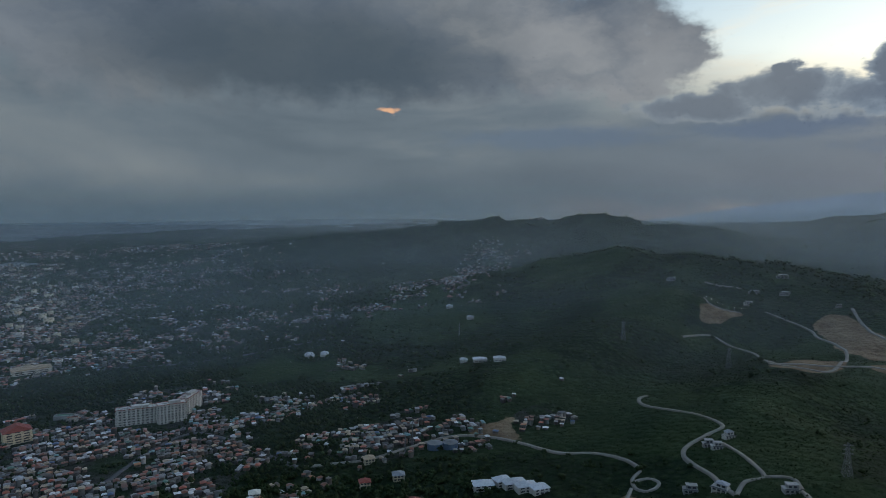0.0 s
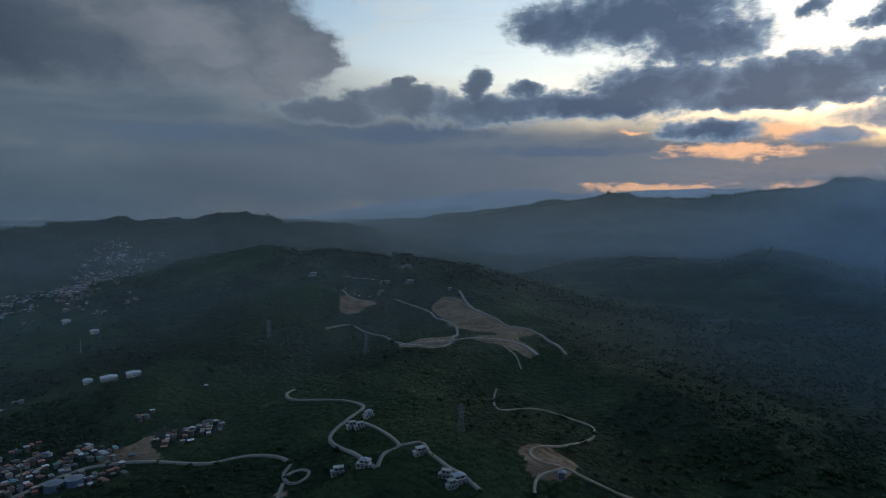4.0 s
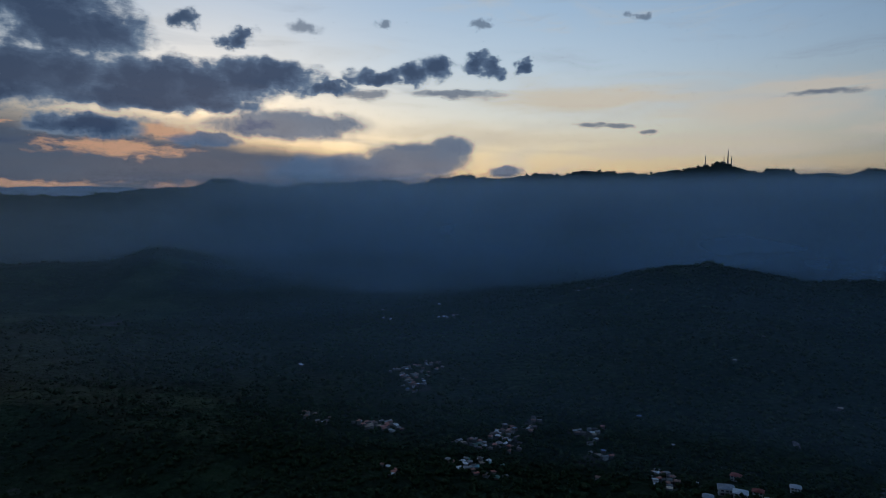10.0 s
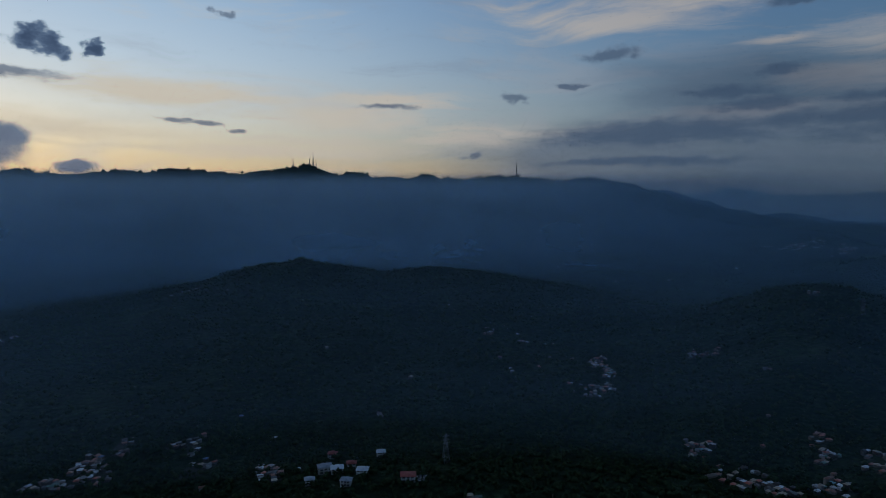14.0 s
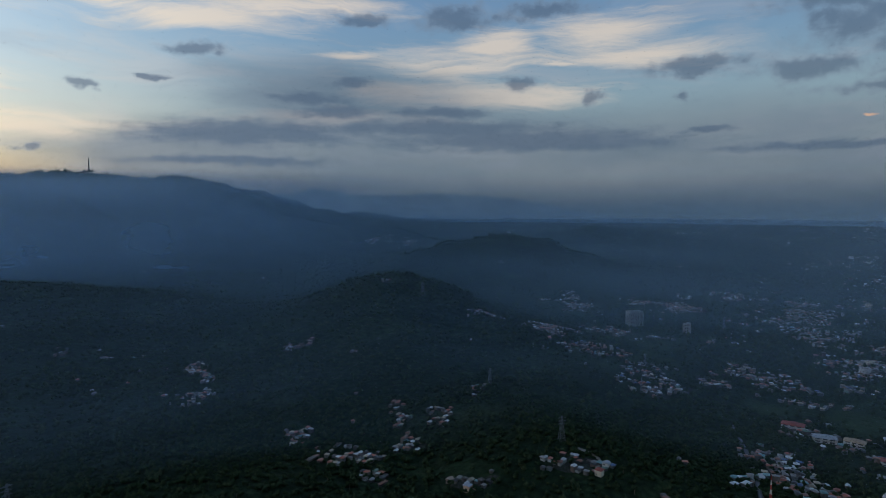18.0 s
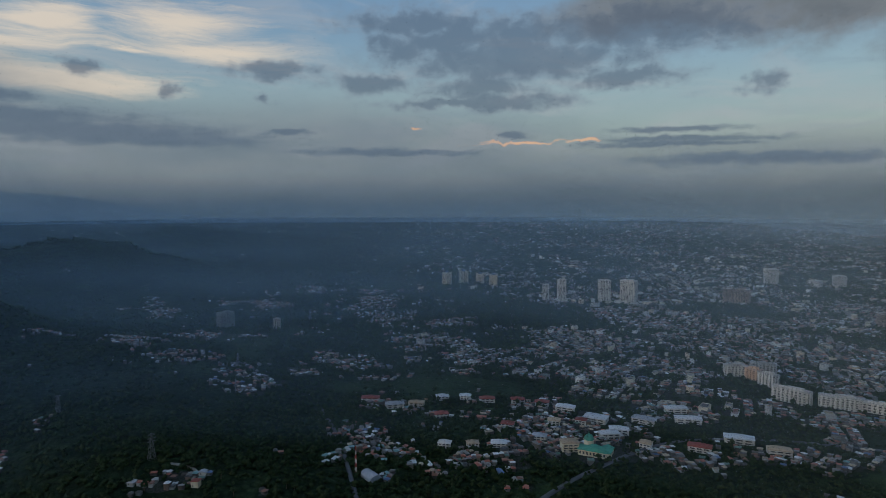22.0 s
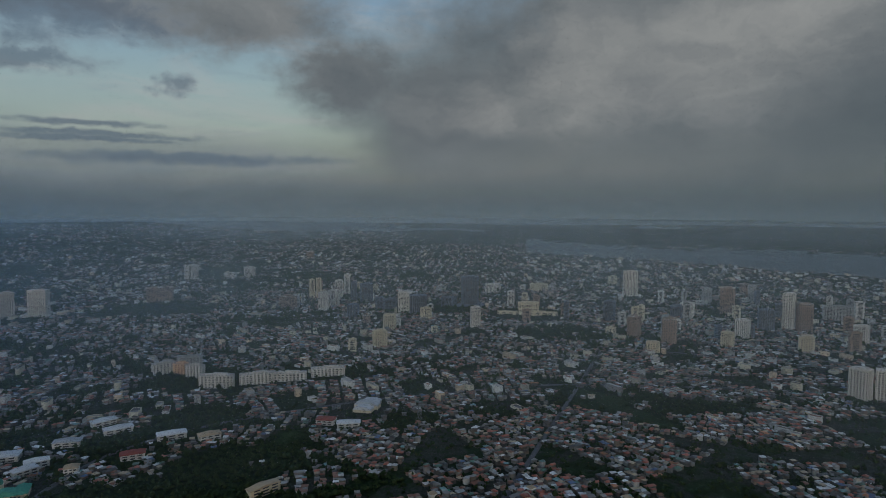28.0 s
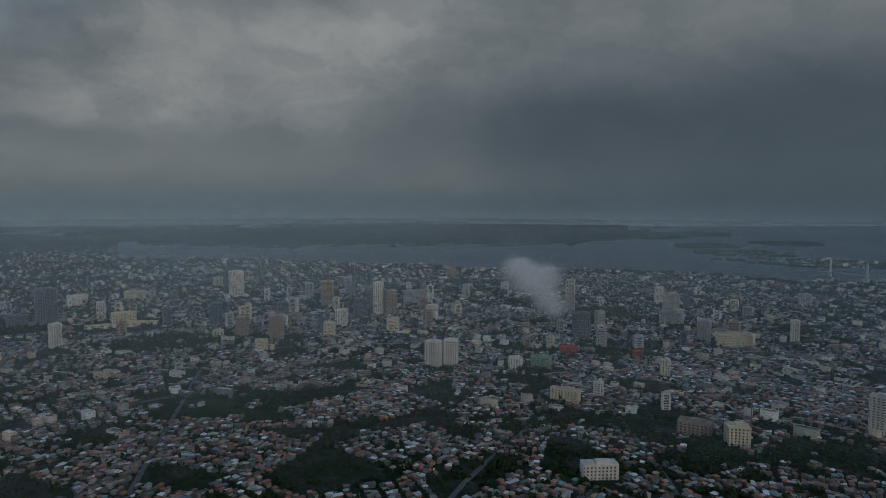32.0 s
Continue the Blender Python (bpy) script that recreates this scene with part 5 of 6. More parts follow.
for a, r, h in ((33.24, 627, 30), (24.6, 1033, 33), (16.06, 1126, 33), (119.0, 660, 32), (165.2, 685, 28), (158.65, 959, 25), (172.26, 1117, 26), (152.48, 1364, 30), (178.47, 1616, 30), (237.5, 850, 26)):
    pylon(a, r, h)


def mast(a, r, h, bands=0, label="slender steel radio mast on the ridge"):
    t = stand("radio_mast", a, r, 0, label, "mast", "radio masts", 4, 1)
    n, thin = max(bands, 1), max(0.5, r / 1900)
    for i in range(n):
        w0, w1 = 0.035 * h * (1 - 0.85 * i / n), 0.035 * h * (1 - 0.85 * (i + 1) / n)
        z0, z1 = h * i / n, h * (i + 1) / n
        mat = P_STEEL if not bands else (P_RED, P_WHITE)[i % 2]
        for sx, sy in ((-1, -1), (1, -1), (0, 1)):
            part("leg", solid("leg", beam((sx * w0, sy * w0, z0), (sx * w1, sy * w1, z1), thin), mat), t)
        for p, q in (((-w0, -w0, z0), (w1, -w1, z1)), ((w0, -w0, z0), (0, w1, z1)), ((0, w0, z0), (-w1, -w1, z1))):
            part("brace", solid("brace", beam(p, q, 0.3), mat), t)
    part("antenna", solid("antenna", prism(6, 0.5 * thin, 0.3 * thin, h, h * 1.12), P_STEEL), t)


mast(182.41, 659, 32, 7, "red and white banded lattice mast among houses")
for a, r, h in ((107.19, 3690, 78), (107.45, 3690, 50), (106.9, 3690, 40), (105.48, 3690, 55), (125.28, 3690, 62), (60.6, 3690, 25), (87, 3690, 30)):
    mast(a, r, h)
for a, r, h in ((357.21, 743, 30), (356.53, 727, 20), (346, 900, 24), (1.5, 1300, 25), (196.5, 2250, 48), (300.8, 900, 34), (172, 980, 22), (307, 1700, 30)):
    mast(a, r, h, 0, "slender grey cell mast beside houses")


# ---- villas and single large buildings ----
def villa(a, r, w, d, h, turn, roof, label, wall=P_WHITE, rise=1.8, name="villa", ridge=0.4, cat="house"):
    """A storeyed house: walls, window bands, balcony, roof."""
    t = stand(name, a, r, turn, label, cat, "", 0.6 * max(w, d), 2.0)
    h += 2.0
    part("wall", box_mesh("wall", [(0, 0, 0, w, d, h)], wall), t)
    n = max(1, int((h - 1.5) / 3.1))
    glass = box_mesh("window", [(0, 0, 0, w / 5, 0.24, 1.5)], P_GLASS)
    for i in range(n):
        for k in range(3):
            part("window", glass, t, at=((k - 1) * w * 0.3, -d / 2, 3.0 + 3.1 * i))
    part("balcony", box_mesh("balcony", [(0, -d / 2 - 0.9, 2.4 + 3.1 * max(n - 1, 0), w * 0.96, 1.8, 0.3), (0, -d / 2 - 1.7, 2.7 + 3.1 * max(n - 1, 0), w * 0.96, 0.15, 0.9)], wall), t)
    if rise:
        part("roof", solid("roof", hip(w, d, h, rise, 0.9, ridge), roof), t)
    else:
        part("roof", box_mesh("roof", [(0, 0, h, w + 1.2, d + 1.2, 0.5), (0.2 * w, 0, h + 0.5, 0.3 * w, 0.4 * d, 2.0)], roof), t)
    return t


def hill_villa(a, r, w, turn, pitched):
    """A terraced villa: a wide lower floor with a colonnade, a set-back upper floor, slabs that run past the walls."""
    d, wall = w * 0.68, P_WHITE if (a * 10) % 3 > 1 else P_GREY
    t = stand("villa", a, r, turn, "white hillside villa under a grey hipped roof" if pitched else "modern hillside villa with flat terraces", "house", "villas on the estate", 0.6 * w, 2.0)
    part("lower_wall", box_mesh("lower_wall", [(0, 0.1 * d, 0, w, d * 0.8, 5.2)], wall), t)
    part("terrace", box_mesh("terrace", [(0, 0, 5.2, w + 1.2, d + 1.2, 0.4)], P_GREY), t)
    part("upper_wall", box_mesh("upper_wall", [(0.1 * w, 0.16 * d, 5.6, w * 0.76, d * 0.64, 3.2)], wall), t)
    if pitched:
        part("roof", solid("roof", hip(w * 0.76, d * 0.64, 8.8, 2.0, 0.8, 0.4), P_ROOFGREY), t, at=(0.1 * w, 0.16 * d, 0))
    else:
        part("roof", box_mesh("roof", [(0.1 * w, 0.12 * d, 8.8, w * 0.84, d * 0.8, 0.4)], P_GREY), t)
    for k in range(4):
        part("column", box_mesh("column", [(0, 0, 0, 0.45, 0.45, 5.2)], wall), t, at=((k - 1.5) * w * 0.31, -d / 2 + 0.3, 0))
    part("railing", box_mesh("railing", [(0, -d / 2 - 0.45, 5.6, w + 1.0, 0.12, 1.0)], P_STEEL), t)
    for x, y, z in ((-0.32 * w, -0.3 * d, 2.8), (0, -0.3 * d, 2.8), (0.32 * w, -0.3 * d, 2.8), (-0.08 * w, -0.16 * d, 6.3), (0.26 * w, -0.16 * d, 6.3)):
        frame_part = part("window", box_mesh("window", [(0, 0, -0.15, 0.2 * w + 0.3, 0.24, 1.9)], P_DARK), t, at=(x, y, z))
        part("pane", box_mesh("pane", [(0, -0.06, 0, 0.2 * w, 0.2, 1.6)], P_GLASS), frame_part)


for a, r, w, turn, rise in ((23.2, 672, 11, 20, 0), (23.9, 664, 11, 20, 0), (24.77, 694, 12, 40, 1.8), (21.9, 580, 13, 10, 0), (24.26, 576, 14, -20, 1.6), (29.48, 578, 13, 25, 0), (31.8, 542, 12, -15, 0), (33.0, 536, 15, 30, 2.0), (32.4, 528, 10, 30, 0), (26.3, 1514, 24, 10, 0), (25.91, 1425, 18, 5, 0), (28.29, 1575, 26, 12, 0), (28.53, 1498, 22, -20, 0), (19.89, 1563, 22, 0, 0), (32.2, 1450, 12, 0, 0)):
    hill_villa(a, r, w * 0.9, turn, rise > 0)


def car(a, r, turn, mat, lab):
    """A parked car: body, glazed cabin, wheels."""
    t = stand("car", a, r, turn, lab, "car", "cars in the yard", 0, -0.4)
    part("body", solid("body", join(boxes([(0, 0, 0.35, 1.75, 4.3, 0.55)]), boxes([(0, 0, 0.5, 1.6, 4.4, 0.25)])), mat), t)
    part("cabin", solid("cabin", ([(sx * w, y, z) for w, z, y0, y1 in ((0.8, 0.9, -1.1, 1.7), (0.62, 1.45, -0.5, 1.3)) for sx, y in ((-1, y0), (1, y0), (1, y1), (-1, y1))], [(4, 5, 6, 7)] + [(i, (i + 1) % 4, 4 + (i + 1) % 4, 4 + i) for i in range(4)]), P_GLASS), t)
    for sx, y in ((-0.85, -1.35), (0.85, -1.35), (-0.85, 1.35), (0.85, 1.35)):
        part("wheel", solid("wheel", beam((sx - 0.1, y, 0.32), (sx + 0.1, y, 0.32), 0.6), P_ASPHALT), t)


for i in range(18):
    row, k = divmod(i, 6)
    car(116.1 + 0.42 * row + 0.05 * k, 596 + 4.6 * k + 1.5 * row, 18 + (i * 7) % 9, (P_WHITE, P_WHITE, P_GREY, P_WHITE, P_DARK)[i % 5], ("white", "white", "grey", "white", "dark")[i % 5] + " car parked in a yard in the valley")


for a, r, w, d, turn in ((3.75, 610, 20, 13, 12), (5.5, 617, 16, 12, 30), (6.6, 610, 22, 12, 24), (7.7, 600, 20, 12, 24), (8.9, 594, 16, 12, 30)):
    villa(a, r, w, d, 6, turn, P_ROOFWHITE, "large house under a bright white sheet roof", rise=2.4)
for a, r, w, roof, lab in ((348.2, 590, 11, P_ROOFRED, "red"), (350.5, 570, 12, P_ROOFRED, "red"), (354.2, 590, 14, P_ROOFTAN, "tan"), (346.2, 610, 12, P_ROOFWHITE, "white"), (352.8, 640, 11, P_ROOFRED, "red"), (357.4, 585, 12, P_ROOFRED, "red"), (355.9, 650, 12, P_ROOFGREY, "grey"), (344.4, 560, 12, P_ROOFRED, "red"), (353.2, 700, 12, P_ROOFTAN, "tan"), (340, 580, 12, P_ROOFRED, "red"), (343, 640, 10, P_WHITE, "white")):
    villa(a, r, w, w * 0.8, 6.5, (a * 13) % 40 - 20, roof, "two-storey house under a %s tiled roof" % lab, P_CREAM if lab != "white" else P_WHITE, 2.6)
for a, r, w, d, roof, lab in ((183.8, 930, 26, 14, P_ROOFRED, "dark red"), (186, 900, 26, 14, P_ROOFGREY, "grey"), (188, 905, 22, 13, P_ROOFTAN, "tan"), (190.4, 935, 18, 12, P_ROOFWHITE, "white"), (192.5, 940, 16, 12, P_ROOFWHITE, "white"), (190.3, 855, 18, 12, P_ROOFRED, "red-brown"), (194.5, 930, 22, 13, P_ROOFRED, "red"), (197.3, 930, 20, 12, P_ROOFRED, "red"), (199.5, 925, 20, 12, P_ROOFRED, "dark red"), (196.4, 820, 16, 12, P_ROOFRED, "red"), (190.6, 745, 15, 11, P_WHITE, "white"), (193.2, 745, 14, 12, P_ROOFTAN, "cream"), (195.6, 750, 18, 12, P_ROOFWHITE, "white"), (199.3, 780, 17, 12, P_ROOFGREY, "grey")):
    villa(a, r, w, d, 6, (a * 17) % 24 - 12, roof, "wide low house under a %s roof" % lab, P_WHITE, 2.6)
for a, r, w, d, roof, lab in ((201.6, 905, 26, 13, P_ROOFWHITE, "white"), (204.3, 870, 30, 20, P_ROOFWHITE, "white"), (205.5, 810, 24, 12, P_ROOFWHITE, "white"), (206.3, 830, 24, 12, P_ROOFWHITE, "white"), (208.4, 880, 30, 14, P_ROOFGREY, "grey"), (212, 900, 34, 14, P_ROOFWHITE, "white"), (200.6, 840, 16, 12, P_ROOFTAN, "orange-tan"), (203, 850, 14, 10, P_ROOFRED, "red"), (208.6, 790, 14, 12, P_ROOFTAN, "tan"), (211, 940, 30, 14, P_ROOFWHITE, "white"), (216, 850, 34, 16, P_ROOFWHITE, "white"), (219, 830, 26, 14, P_ROOFTAN, "tan"), (213, 800, 26, 14, P_ROOFRED, "red"), (231, 830, 30, 14, P_ROOFWHITE, "white"), (229, 850, 24, 16, P_ROOFRED, "red")):
    villa(a, r, w, d, 7, (a * 29) % 40 - 20, roof, "long low hall under a %s sheet roof" % lab, P_WHITE, 2.8, "hall", cat="building")
villa(325.5, 936, 30, 20, 15, 8, P_ROOFRED, "assembly hall with a broad dark red roof", P_CREAM, 7, "assembly_hall", 0.7, "building")
villa(326.6, 1308, 60, 30, 8, 4, P_ROOFTAN, "wide pale warehouse under a shallow roof", P_WHITE, 3, "warehouse", 0.8, "building")
for a, r, w in ((1.9, 1056, 16), (3.4, 1035, 30), (5.2, 1025, 26), (0.6, 1500, 20), (2.5, 1400, 20)):
    villa(a, r, w * 0.72, 12, 5.5, 8, P_ROOFWHITE, "white institution building among dark trees", P_WHITE, 2.2, "institution", 0.8, "building")
villa(107.9, 645, 14, 10, 7, 10, P_ROOFGREY, "pale blue-walled house at the foot of the slope", P_WHITE, 2.2)
for a, r, w, roof in ((109.0, 637, 12, P_ROOFWHITE), (110.3, 650, 9, P_ROOFRED), (111.3, 622, 11, P_ROOFWHITE), (108.6, 697, 9, P_ROOFRED), (113, 690, 9, P_ROOFWHITE), (115.5, 600, 14, P_ROOFRED), (106.5, 620, 9, P_ROOFGREY), (109.8, 600, 10, P_ROOFGREY)):
    villa(a, r, w, w * 0.8, 6, (a * 31) % 40 - 20, roof, "small two-storey house in the dark valley", P_WHITE, 2.0)


def dome_hall(a, r, radius):
    t = stand("dome_hall", a, r, 0, "white domed hall among trees", "building", "", radius, 1)
    part("drum", solid("drum", prism(18, radius, radius, 0, 5), P_WHITE), t)
    rings = [(radius * math.cos(x), 5 + 0.62 * radius * math.sin(x)) for x in (0, 0.4, 0.8, 1.15, 1.5)]
    part("dome", solid("dome", join(*[prism(18, p[0], q[0], p[1], q[1], cap=False) for p, q in zip(rings, rings[1:])]), P_ROOFWHITE), t)


dome_hall(347.95, 1208, 10)
dome_hall(349.3, 1208, 8.5)


def arena(a, r):
    """A hall under a bowed white roof in three ribs, with low wings."""
    t = stand("sports_hall", a, r, -20, "sports hall under a bowed white roof", "building", "", 34, 2)
    for k, (w, z) in enumerate(((36, 7), (27, 5.5), (27, 5.5))):
        y = (0, -17, 17)[k]
        arc = [(w / 2 * math.cos(x), z + 4.5 * math.sin(x)) for x in np.linspace(0, math.pi, 13)]
        v = [(px, y + s * 8, pz) for s in (-1, 1) for px, pz in arc] + [(px, y + s * 8, 0) for s in (-1, 1) for px, pz in (arc[0], arc[-1])]
        f = [(i, i + 1, 14 + i, 13 + i) for i in range(12)] + [tuple(range(12, -1, -1)), tuple(range(13, 26))]
        part("roof", solid("roof", (v[:26], f), P_ROOFWHITE), t)
        part("wall", box_mesh("wall", [(0, y, 0, w - 0.4, 15.4, z)], P_CREAM), t)


arena(232.74, 906)


def prayer_hall(a, r):
    t = stand("prayer_hall", a, r, -12, "cream prayer hall with green roofs and a tiered dome", "building", "", 26, 2)
    part("wall", box_mesh("wall", [(0, 0, 0, 34, 16, 9), (14, 6, 0, 12, 22, 8)], P_CREAM), t)
    part("roof", solid("roof", hip(34, 16, 9, 4, 1, 0.6), P_ROOFGREEN), t)
    part("porch_roof", solid("porch_roof", hip(12, 22, 8.2, 3.4, 1, 0.8), P_ROOFGREEN), t, at=(14, 6, 0))
    part("turret", solid("turret", join(prism(8, 6, 6, 0, 15, -8, 10), prism(8, 6.6, 6.6, 15, 16, -8, 10)), P_CREAM), t)
    part("dome", solid("dome", join(*[prism(12, p, q, y, z, -8, 10, False) for p, q, y, z in ((6, 5.6, 16, 18.5), (5.6, 3.8, 18.5, 21), (3.8, 0.6, 21, 23), (0.6, 0.1, 23, 26))]), P_ROOFGREEN), t)
    part("window", box_mesh("window", [(x, -8.05, 4, 2, 0.2, 3) for x in range(-14, 15, 4)], P_GLASS), t)


prayer_hall(204.15, 748)
villa(223.4, 655, 34, 10, 9, 32, P_ROOFTAN, "long cream building under a tan-green roof in the trees", P_CREAM, 2.0, "school_block", 0.9, "building")
villa(202.0, 755, 20, 14, 11, 15, P_ROOFTAN, "cream three-storey block beside the prayer hall", P_CREAM, 2.2, "town_block", 0.6, "building")


def hangar(a, r):
    t = stand("barrel_hall", a, r, 30, "barrel-roofed grey hall beside the banded mast", "building", "", 12, 1)
    arc = [(7 * math.cos(x), 3 + 5 * math.sin(x)) for x in np.linspace(0, math.pi, 11)]
    v = [(px, s * 11, pz) for s in (-1, 1) for px, pz in arc]
    part("roof", solid("roof", (v, [(i, i + 1, 12 + i, 11 + i) for i in range(10)] + [tuple(range(10, -1, -1)), tuple(range(11, 22))]), P_ROOFGREY), t)
    part("wall", box_mesh("wall", [(0, 0, 0, 13.8, 21.6, 3)], P_GREY), t)


hangar(183.77, 650)


def tank(a, r):
    t = stand("water_tank", a, r, 0, "dark blue round steel water tank", "tank", "water tanks", 11, 1)
    part("shell", solid("shell", prism(24, 9, 9, 0, 8), P_TANK), t)
    part("roof", solid("roof", prism(24, 9.3, 1, 8, 9.6), P_STEEL), t)
    part("ladder", solid("ladder", join(beam((0, -9.2, 0), (0, -9.2, 9), 0.2), beam((0.6, -9.2, 0), (0.6, -9.2, 9), 0.2)), P_STEEL), t)


tank(359.29, 731)
tank(0.71, 730)
villa(42.5, 560, 5, 5, 6, 0, P_TANK, "small round-topped dark hut by the track", P_TANK, 0.8, "hut")


def bridge():
    """A long sea bridge with two tall pylons and stays."""
    t = stand("sea_bridge", 306.5, 2700, 0, "pale cable-stayed bridge over the strait", "bridge")
    base = Vector(polar(306.5, 2700))
    p0, p1 = Vector(polar(303.2, 2860)) - base, Vector(polar(311.5, 2540)) - base
    t.rotation_euler = (0, 0, 0)
    n = 14
    q = [p0.lerp(p1, i / n) + Vector((0, 0, 16 + 14 * math.sin(math.pi * i / n))) for i in range(n + 1)]
    for i in range(n):
        part("deck_span", solid("deck_span", beam(q[i], q[i + 1], 5.0), P_GREY), t)
        part("pier", solid("pier", beam(q[i] - Vector((0, 0, 46)), q[i], 3.5), P_GREY), t)
    for k in (5, 9):
        part("bridge_pylon", solid("bridge_pylon", join(*[beam(q[k] + Vector((s * 4, 0, -40)), q[k] + Vector((s * 1.5, 0, 48)), 4.0) for s in (-1, 1)]), P_WHITE), t)
        part("stay", solid("stay", join(*[beam(q[k] + Vector((0, 0, 46)), q[k].lerp(q[min(max(k + s * 2, 0), n)], u), 0.5) for s in (-1, 1) for u in (0.35, 0.6, 0.85, 1.0)]), P_STEEL), t)


bridge()


def ship(a, r, length, turn):
    t = stand("cargo_ship", a, r, turn, "dark cargo ship at anchor on the grey sea", "ship", "ships", 0, 0)
    t.location.z = float(plain(r)) + 0.5
    w = length * 0.16
    hull = ([(-length / 2, -w / 2, 0), (length * 0.42, -w / 2, 0), (length / 2, 0, 0), (length * 0.42, w / 2, 0), (-length / 2, w / 2, 0)])
    v = hull + [(x * 1.02, y, length * 0.07) for x, y, _ in hull]
    part("hull", solid("hull", (v, [(4, 3, 2, 1, 0), (5, 6, 7, 8, 9)] + [(i, (i + 1) % 5, 5 + (i + 1) % 5, 5 + i) for i in range(5)]), P_DARK), t)
    part("bridge_house", box_mesh("bridge_house", [(-length * 0.38, 0, length * 0.07, length * 0.1, w * 0.8, length * 0.09)], P_WHITE), t)


ship(333.24, 4560, 80, 0)
ship(327.5, 4300, 40, 30)
ship(262, 3020, 45, 15)
ship(272, 2990, 40, -10)
ship(290, 3050, 40, 20)


def street_lamp(a, r, h=7.0):
    t = stand("street_lamp", a, r, 0, "lit street lamp with a small white bulb", "street lamp", "lit street lamps")
    part("pole", solid("pole", join(prism(6, 0.12, 0.08, 0, h), beam((0, 0, h), (0, -1.4, h + 0.3), 0.12)), P_STEEL), t)
    part("lamp_head", box_mesh("lamp_head", [(0, -1.4, h + 0.05, 0.9 * r / 900, 0.9, 0.35 * r / 900)], P_BULB), t)


for a, r in ((22.75, 1372), (23.1, 1370), (23.55, 1374), (24.0, 1378), (24.45, 1381), (24.9, 1384), (25.4, 1386), (250, 1300), (262, 1500), (273, 1400), (284, 1130), (286.3, 1160), (288, 1135), (291, 1100), (279.5, 1450), (296, 1180), (303, 1240), (238.5, 1780), (261, 2500), (263.5, 2520), (266, 2480), (287, 2100), (295, 2400), (306, 1400), (270.2, 1440)):
    street_lamp(a, r)


# ---- the town: joined small houses ----
def scatter(n, r0, r1, a0, a1, seed):
    g = np.random.default_rng(seed)
    r = np.sqrt(g.uniform(r0 * r0, r1 * r1, n))
    a = np.radians(g.uniform(a0, a1, n))
    return r * np.sin(a), r * np.cos(a), g


def house_block(name, x, y, turn, g, lo, hi, tall):
    """Joined houses with walls and low hipped or gabled roofs; small ones in clusters that share a grain of streets."""
    n = len(x)
    z = ground_z(x, y)
    a = np.mod(np.degrees(np.arctan2(x, y)), 360)
    low = np.where((a > 60) & (a < 174), 0.88, 1.0)  # the hill villages are made of huts
    w, d = g.uniform(lo, hi, n), g.uniform(lo, hi, n) * np.where(g.random(n) < 0.05, 2.2, 1.0)
    h = g.uniform(2.6, tall, n) * np.where(g.random(n) < 0.1, 1.7, 1)
    w, d, h = w * low, d * low, h * low * low
    rise = g.uniform(0.5, 0.12 * lo + 0.7, n)
    c, s = np.cos(turn), np.sin(turn)

    def at(px, py, pz):
        return np.stack([x + px * c - py * s, y + px * s + py * c, z + pz], 1)
    hw, hd, o = w / 2, d / 2, 0.5
    inset = np.where(g.random(n) < 0.5, 0.0, np.minimum(hw, hd) * 0.8)
    wall = [at(sx * hw, sy * hd, zz) for zz in (np.full(n, -5.0), h) for sx, sy in ((-1, -1), (1, -1), (1, 1), (-1, 1))]
    roof = [at(sx * (hw + o), sy * (hd + o), h - 0.15) for sx, sy in ((-1, -1), (1, -1), (1, 1), (-1, 1))]
    roof += [at(0 * hw, -(hd + o - inset), h + rise), at(0 * hw, hd + o - inset, h + rise)]
    v = np.stack(wall + roof, 1).reshape(-1, 3)
    b = np.arange(n)[:, None] * 14
    quads = np.concatenate([b + np.array([[0, 1, 5, 4]]), b + np.array([[1, 2, 6, 5]]), b + np.array([[2, 3, 7, 6]]), b + np.array([[3, 0, 4, 7]]),
                            b + np.array([[9, 10, 13, 12]]), b + np.array([[11, 8, 12, 13]])])
    tris = np.concatenate([b + np.array([[8, 9, 12]]), b + np.array([[10, 11, 13]])])
    idx = np.concatenate([np.zeros(4 * n), np.ones(4 * n)])
    return mesh_from(name, v, [quads, tris], [M_WALLS, M_ROOFS], idx)


